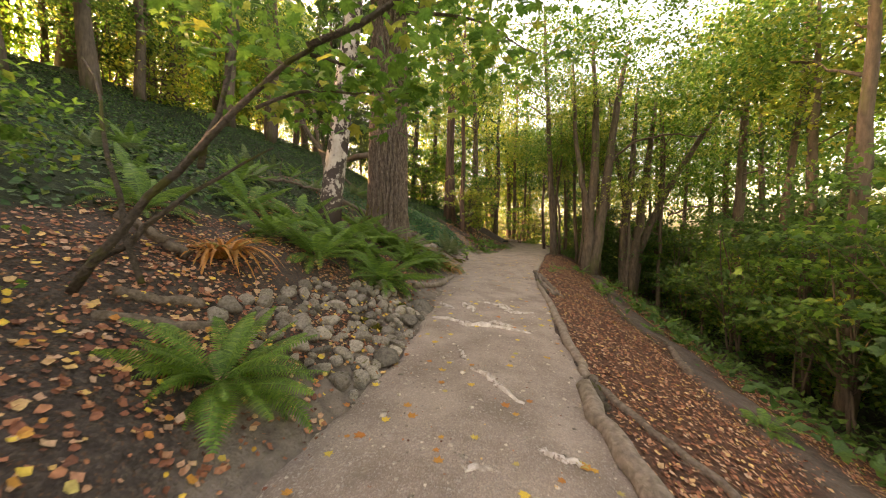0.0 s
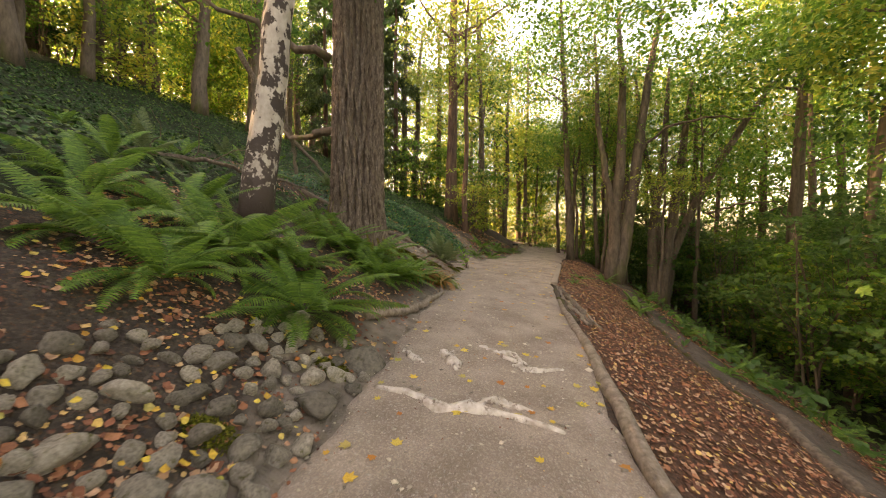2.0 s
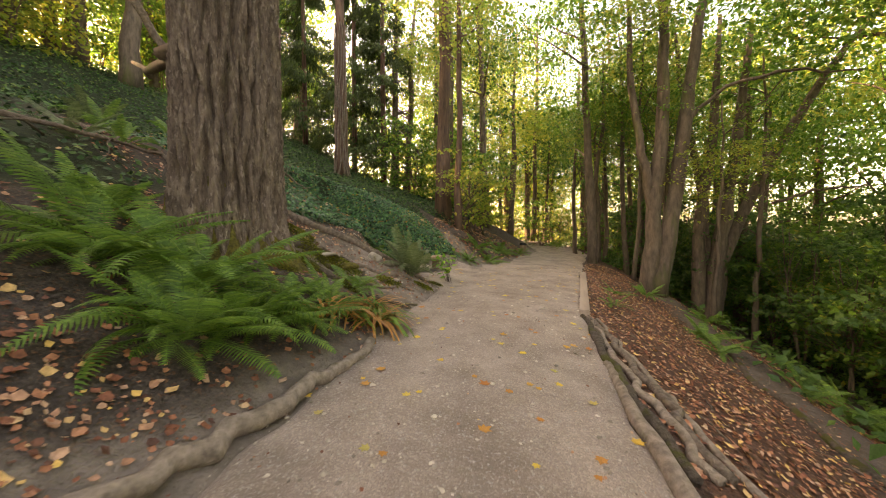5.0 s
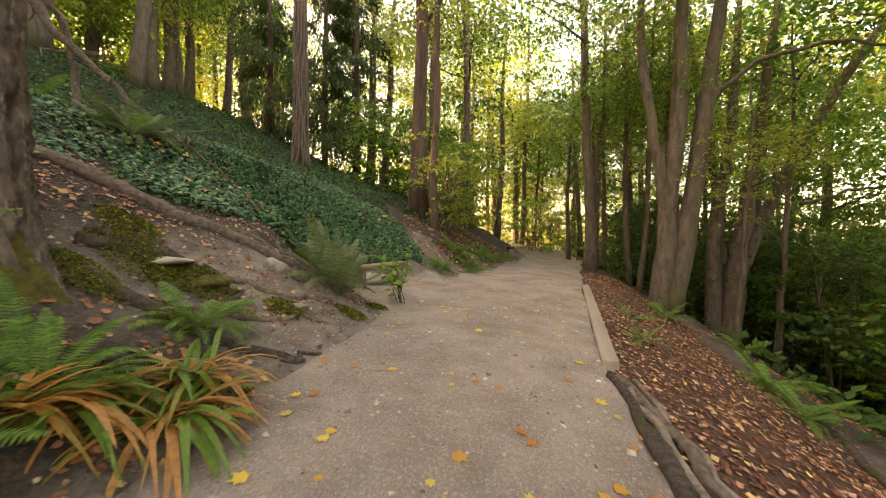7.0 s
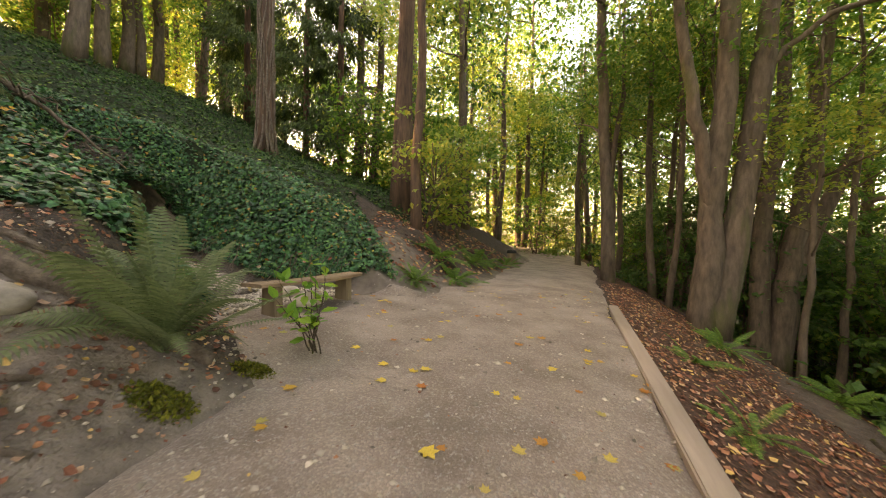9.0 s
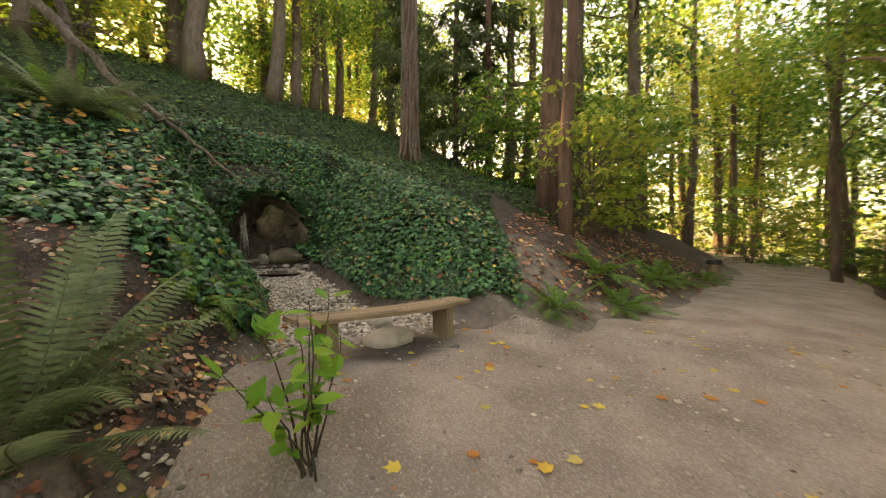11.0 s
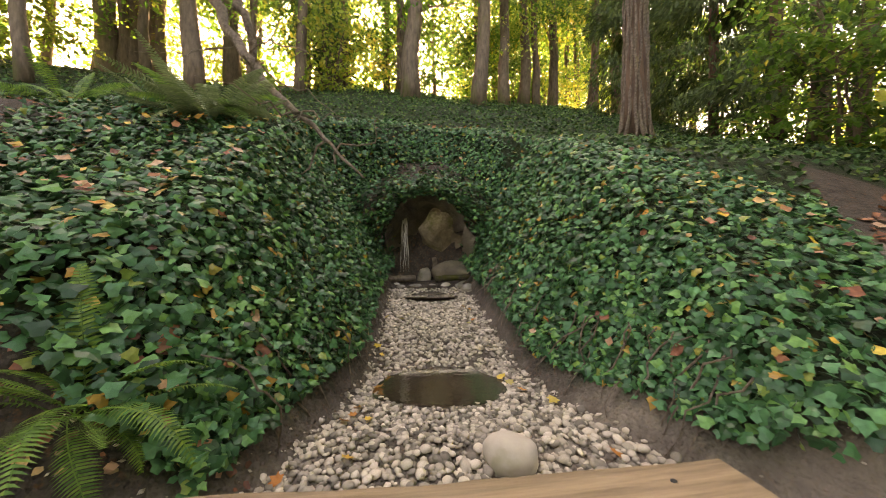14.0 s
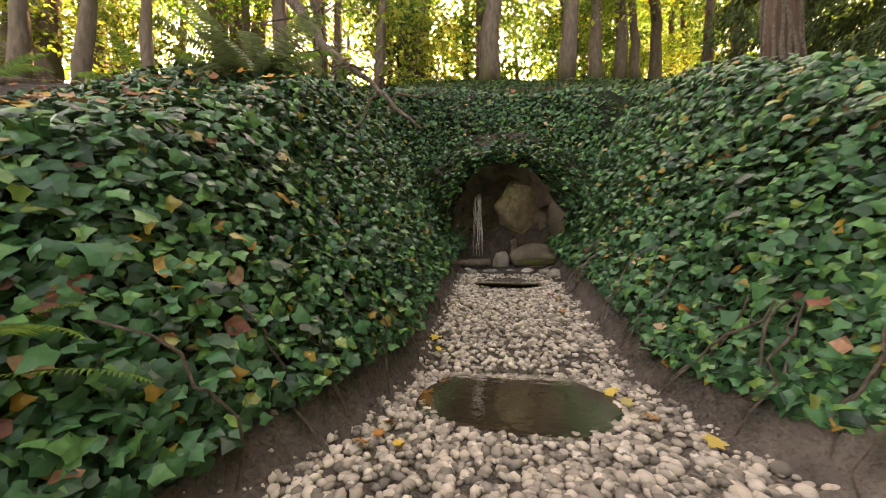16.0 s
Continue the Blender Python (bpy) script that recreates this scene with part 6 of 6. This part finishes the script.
for k in range(290):
    y = fg.uniform(1.2, 20.0)
    l, r = float(path_l(np.array(y))), float(path_r(np.array(y)))
    if 14.6 < y < 17.5:
        l = 0.3
    x = l + (r - l) * fg.beta(0.9, 0.9)
    s = fg.uniform(0.05, 0.105)
    nr = Vector(normal(np.array([x]), np.array([y]))[0])
    thing("fallen_leaf", "yellow fallen maple leaf on the path", "leaf", FALL[k % 5], "fallen leaves on the path",
          m=Matrix.LocRotScale(Vector((x, y, gz(x, y) + 0.03)), nr.to_track_quat('Z', 'Y') @ Euler((0, 0, fg.uniform(0, 6.28))).to_quaternion(), Vector((s, s, s))))
for k in range(26):
    u_, v_ = fg.uniform(0.4, 3.6), fg.choice([-1, 1]) * fg.uniform(0.6, 0.95)
    w = float(bed_w(np.array(u_)))
    c = chan(np.array(u_), np.array(v_ * w), np.array(0.0))
    s = fg.uniform(0.05, 0.09)
    thing("fallen_leaf", "yellow fallen leaf on the gravel", "leaf", FALL[k % 5], "fallen leaves on the gravel", m=Matrix.LocRotScale(Vector((c[0], c[1], gz(c[0], c[1]) + 0.03)), Euler((fg.normal(0, 0.3), fg.normal(0, 0.3), fg.uniform(0, 6.28))), Vector((s, s, s))))

# grit on the path
n = 9000
y = fg.uniform(0.5, 19, n)
wd = np.where((y > 14.4) & (y < 18), 1.2, 0)
x = path_l(y) - wd + (path_r(y) - path_l(y) + wd) * fg.uniform(0, 1, n)
p = np.stack([x, y, height(x, y) + 0.027], 1)
xs, ys = fg.uniform(-2.4, 1.2, 2500), fg.uniform(12.0, 16.2, 2500)
p = np.concatenate([p, np.stack([xs, ys, height(xs, ys) + 0.004], 1)])
n = len(p)
OCT_V = np.array([(1, 0, 0), (-1, 0, 0), (0, 1, 0), (0, -1, 0), (0, 0, 1), (0, 0, -1)], float)
OCT_F = np.array([(0, 2, 4), (2, 1, 4), (1, 3, 4), (3, 0, 4), (2, 0, 5), (1, 2, 5), (3, 1, 5), (0, 3, 5)])
thing("grit", "small stones pressed into the path", "gravel", scatter("grit", OCT_V, OCT_F, p, turns(fg.uniform(0, 6.28, n), fg.normal(0, 0.3, n), fg.normal(0, 0.3, n)), fg.gamma(1.6, 0.0050, n)[:, None] * np.array([[1.2, 1, 0.6]]), M_PEBBLE, True), kind="stuff")

# twigs on the leaf slope
for k in range(46):
    y = fg.uniform(1, 18)
    x = float(path_r(np.array(y))) + fg.uniform(0.3, 4.5)
    a, ln = fg.uniform(0, 3.14), fg.uniform(0.25, 0.9)
    log("twig", "dry twig lying on fallen leaves", "twig", [(x, y), (x + math.cos(a) * ln * 0.5, y + math.sin(a) * ln * 0.5), (x + math.cos(a + 0.3) * ln, y + math.sin(a + 0.3) * ln)], [0.004, 0.01, 0.006], M_DEADWOOD, 5, 0.1, 0.1, k, 0.01, 8, "twigs on the slope")
log("branch", "long dark branch along the lower terrace", "branch", [(4.9, 8.0), (5.4, 10.5), (6.1, 12.8), (7.4, 16.2)], [0.03, 0.05, 0.05, 0.03], M_MOSSWOOD, n=24, seed=91, wob=0.04)
log("log", "broken rotten log on the lower terrace", "log", [(4.6, 6.5), (5.2, 8.0)], [0.09, 0.07], M_DEADWOOD, seed=92)

# sapling at the path's corner
sap = thing("sapling", "small green sapling with broad bright leaves", "sapling", m=pose(1.18, 14.88, gz(1.18, 14.88)))
for k in range(8):
    p = Pile()
    tip = np.array([math.cos(k * 2.4) * (0.1 + 0.035 * k) - 0.08, math.sin(k * 2.4) * (0.1 + 0.035 * k), fg.uniform(0.3, 0.85)])
    p.tube(bent((fg.normal(0, 0.03), fg.normal(0, 0.03), 0), tip, 8, 0, 0.012, k), [0.007, 0.005, 0.002], 5)
    part("stem", p.mesh("stem", M_MOSSWOOD), sap)
    for i in range(10):
        f = fg.uniform(0.3, 1.0)
        s = fg.uniform(0.08, 0.15)
        part("leaf", bpy.data.meshes.get("broad_leaf") or np_mesh("broad_leaf", np.array([(0, 0, 0), (0.22, 0.25, 0.03), (0.27, 0.55, 0.02), (0.1, 0.9, -0.03), (0, 1.05, -0.06), (-0.1, 0.9, -0.03), (-0.27, 0.55, 0.02), (-0.22, 0.25, 0.03), (0, 0.5, -0.03)]), np.array([(8, j, (j + 1) % 8) for j in range(8)]), L_SAPLING),
             sap, m=Matrix.LocRotScale(Vector(tip * f + fg.normal(size=3) * 0.015), Euler((fg.normal(0, 0.4), fg.normal(0, 0.3), fg.uniform(0, 6.28))), Vector((s, s, s))))

# marker post at the bend
mp = thing("post", "short wooden post with a black cap beside the path", "post", m=pose(4.75, 25.6, gz(4.75, 25.6)))
bm = bmesh.new()
bmesh.ops.create_cone(bm, cap_ends=True, segments=14, radius1=0.16, radius2=0.15, depth=0.4, matrix=Matrix.Translation((0, 0, 0.2)))
me = bpy.data.meshes.new("stake")
bm.to_mesh(me)
bm.free()
me.materials.append(M_LEG)
part("stake", me, mp)
bm = bmesh.new()
bmesh.ops.create_cone(bm, cap_ends=True, segments=14, radius1=0.2, radius2=0.18, depth=0.12, matrix=Matrix.Translation((0, 0, 0.46)))
bmesh.ops.bevel(bm, geom=bm.edges[:], offset=0.02, segments=2, affect='EDGES')
me = bpy.data.meshes.new("cap")
bm.to_mesh(me)
bm.free()
me.materials.append(M_BLACK)
part("cap", me, mp, "black plastic cap")


# distant woods that close the view across the valley, past the bend and behind the ridge
def far_woods(label, n, x0, x1, y0, y1, z0, z1, material, seed, size):
    g = np.random.default_rng(seed)
    c = np.stack([g.uniform(x0, x1, 420), g.uniform(y0, y1, 420), g.uniform(0, 1, 420)], 1)
    c[:, 2] = height(c[:, 0], c[:, 1]) + z0 + (z1 - z0) * c[:, 2]
    p = c[g.integers(0, 420, n)] + g.normal(size=(n, 3)) * np.array([1.5, 1.5, 0.55])
    rot = turns(g.uniform(0, 6.28, n), g.normal(-0.3, 0.6, n), g.normal(0, 0.6, n))
    return thing("far_woods", label, "woods", scatter("far_woods", LEAF_V, LEAF_F, p, rot, g.uniform(*size, n), material), kind="stuff")


far_woods("distant green woods across the valley", 30000, 27, 62, -12, 50, 0.3, 17, L_MAPLE, 1, (0.3, 0.6))
far_woods("tall green crowns across the valley", 15000, 25, 62, -12, 52, 13, 30, L_MAPLE, 4, (0.3, 0.6))
far_woods("distant yellow-green woods beyond the bend", 24000, -16, 36, 48, 82, 0.3, 14, L_YELLOW, 2, (0.3, 0.6))
far_woods("tall crowns of the woods beyond the bend", 22000, -18, 40, 46, 78, 11, 27, L_MAPLE, 5, (0.3, 0.6))
far_woods("yellow-green woods behind the ridge", 15000, -50, -28, -12, 58, 0.3, 10, L_MAPLE, 3, (0.25, 0.55))
far_woods("green crowns above the ridge", 14000, -46, -24, -12, 58, 7, 18, L_MAPLE, 6, (0.25, 0.55))
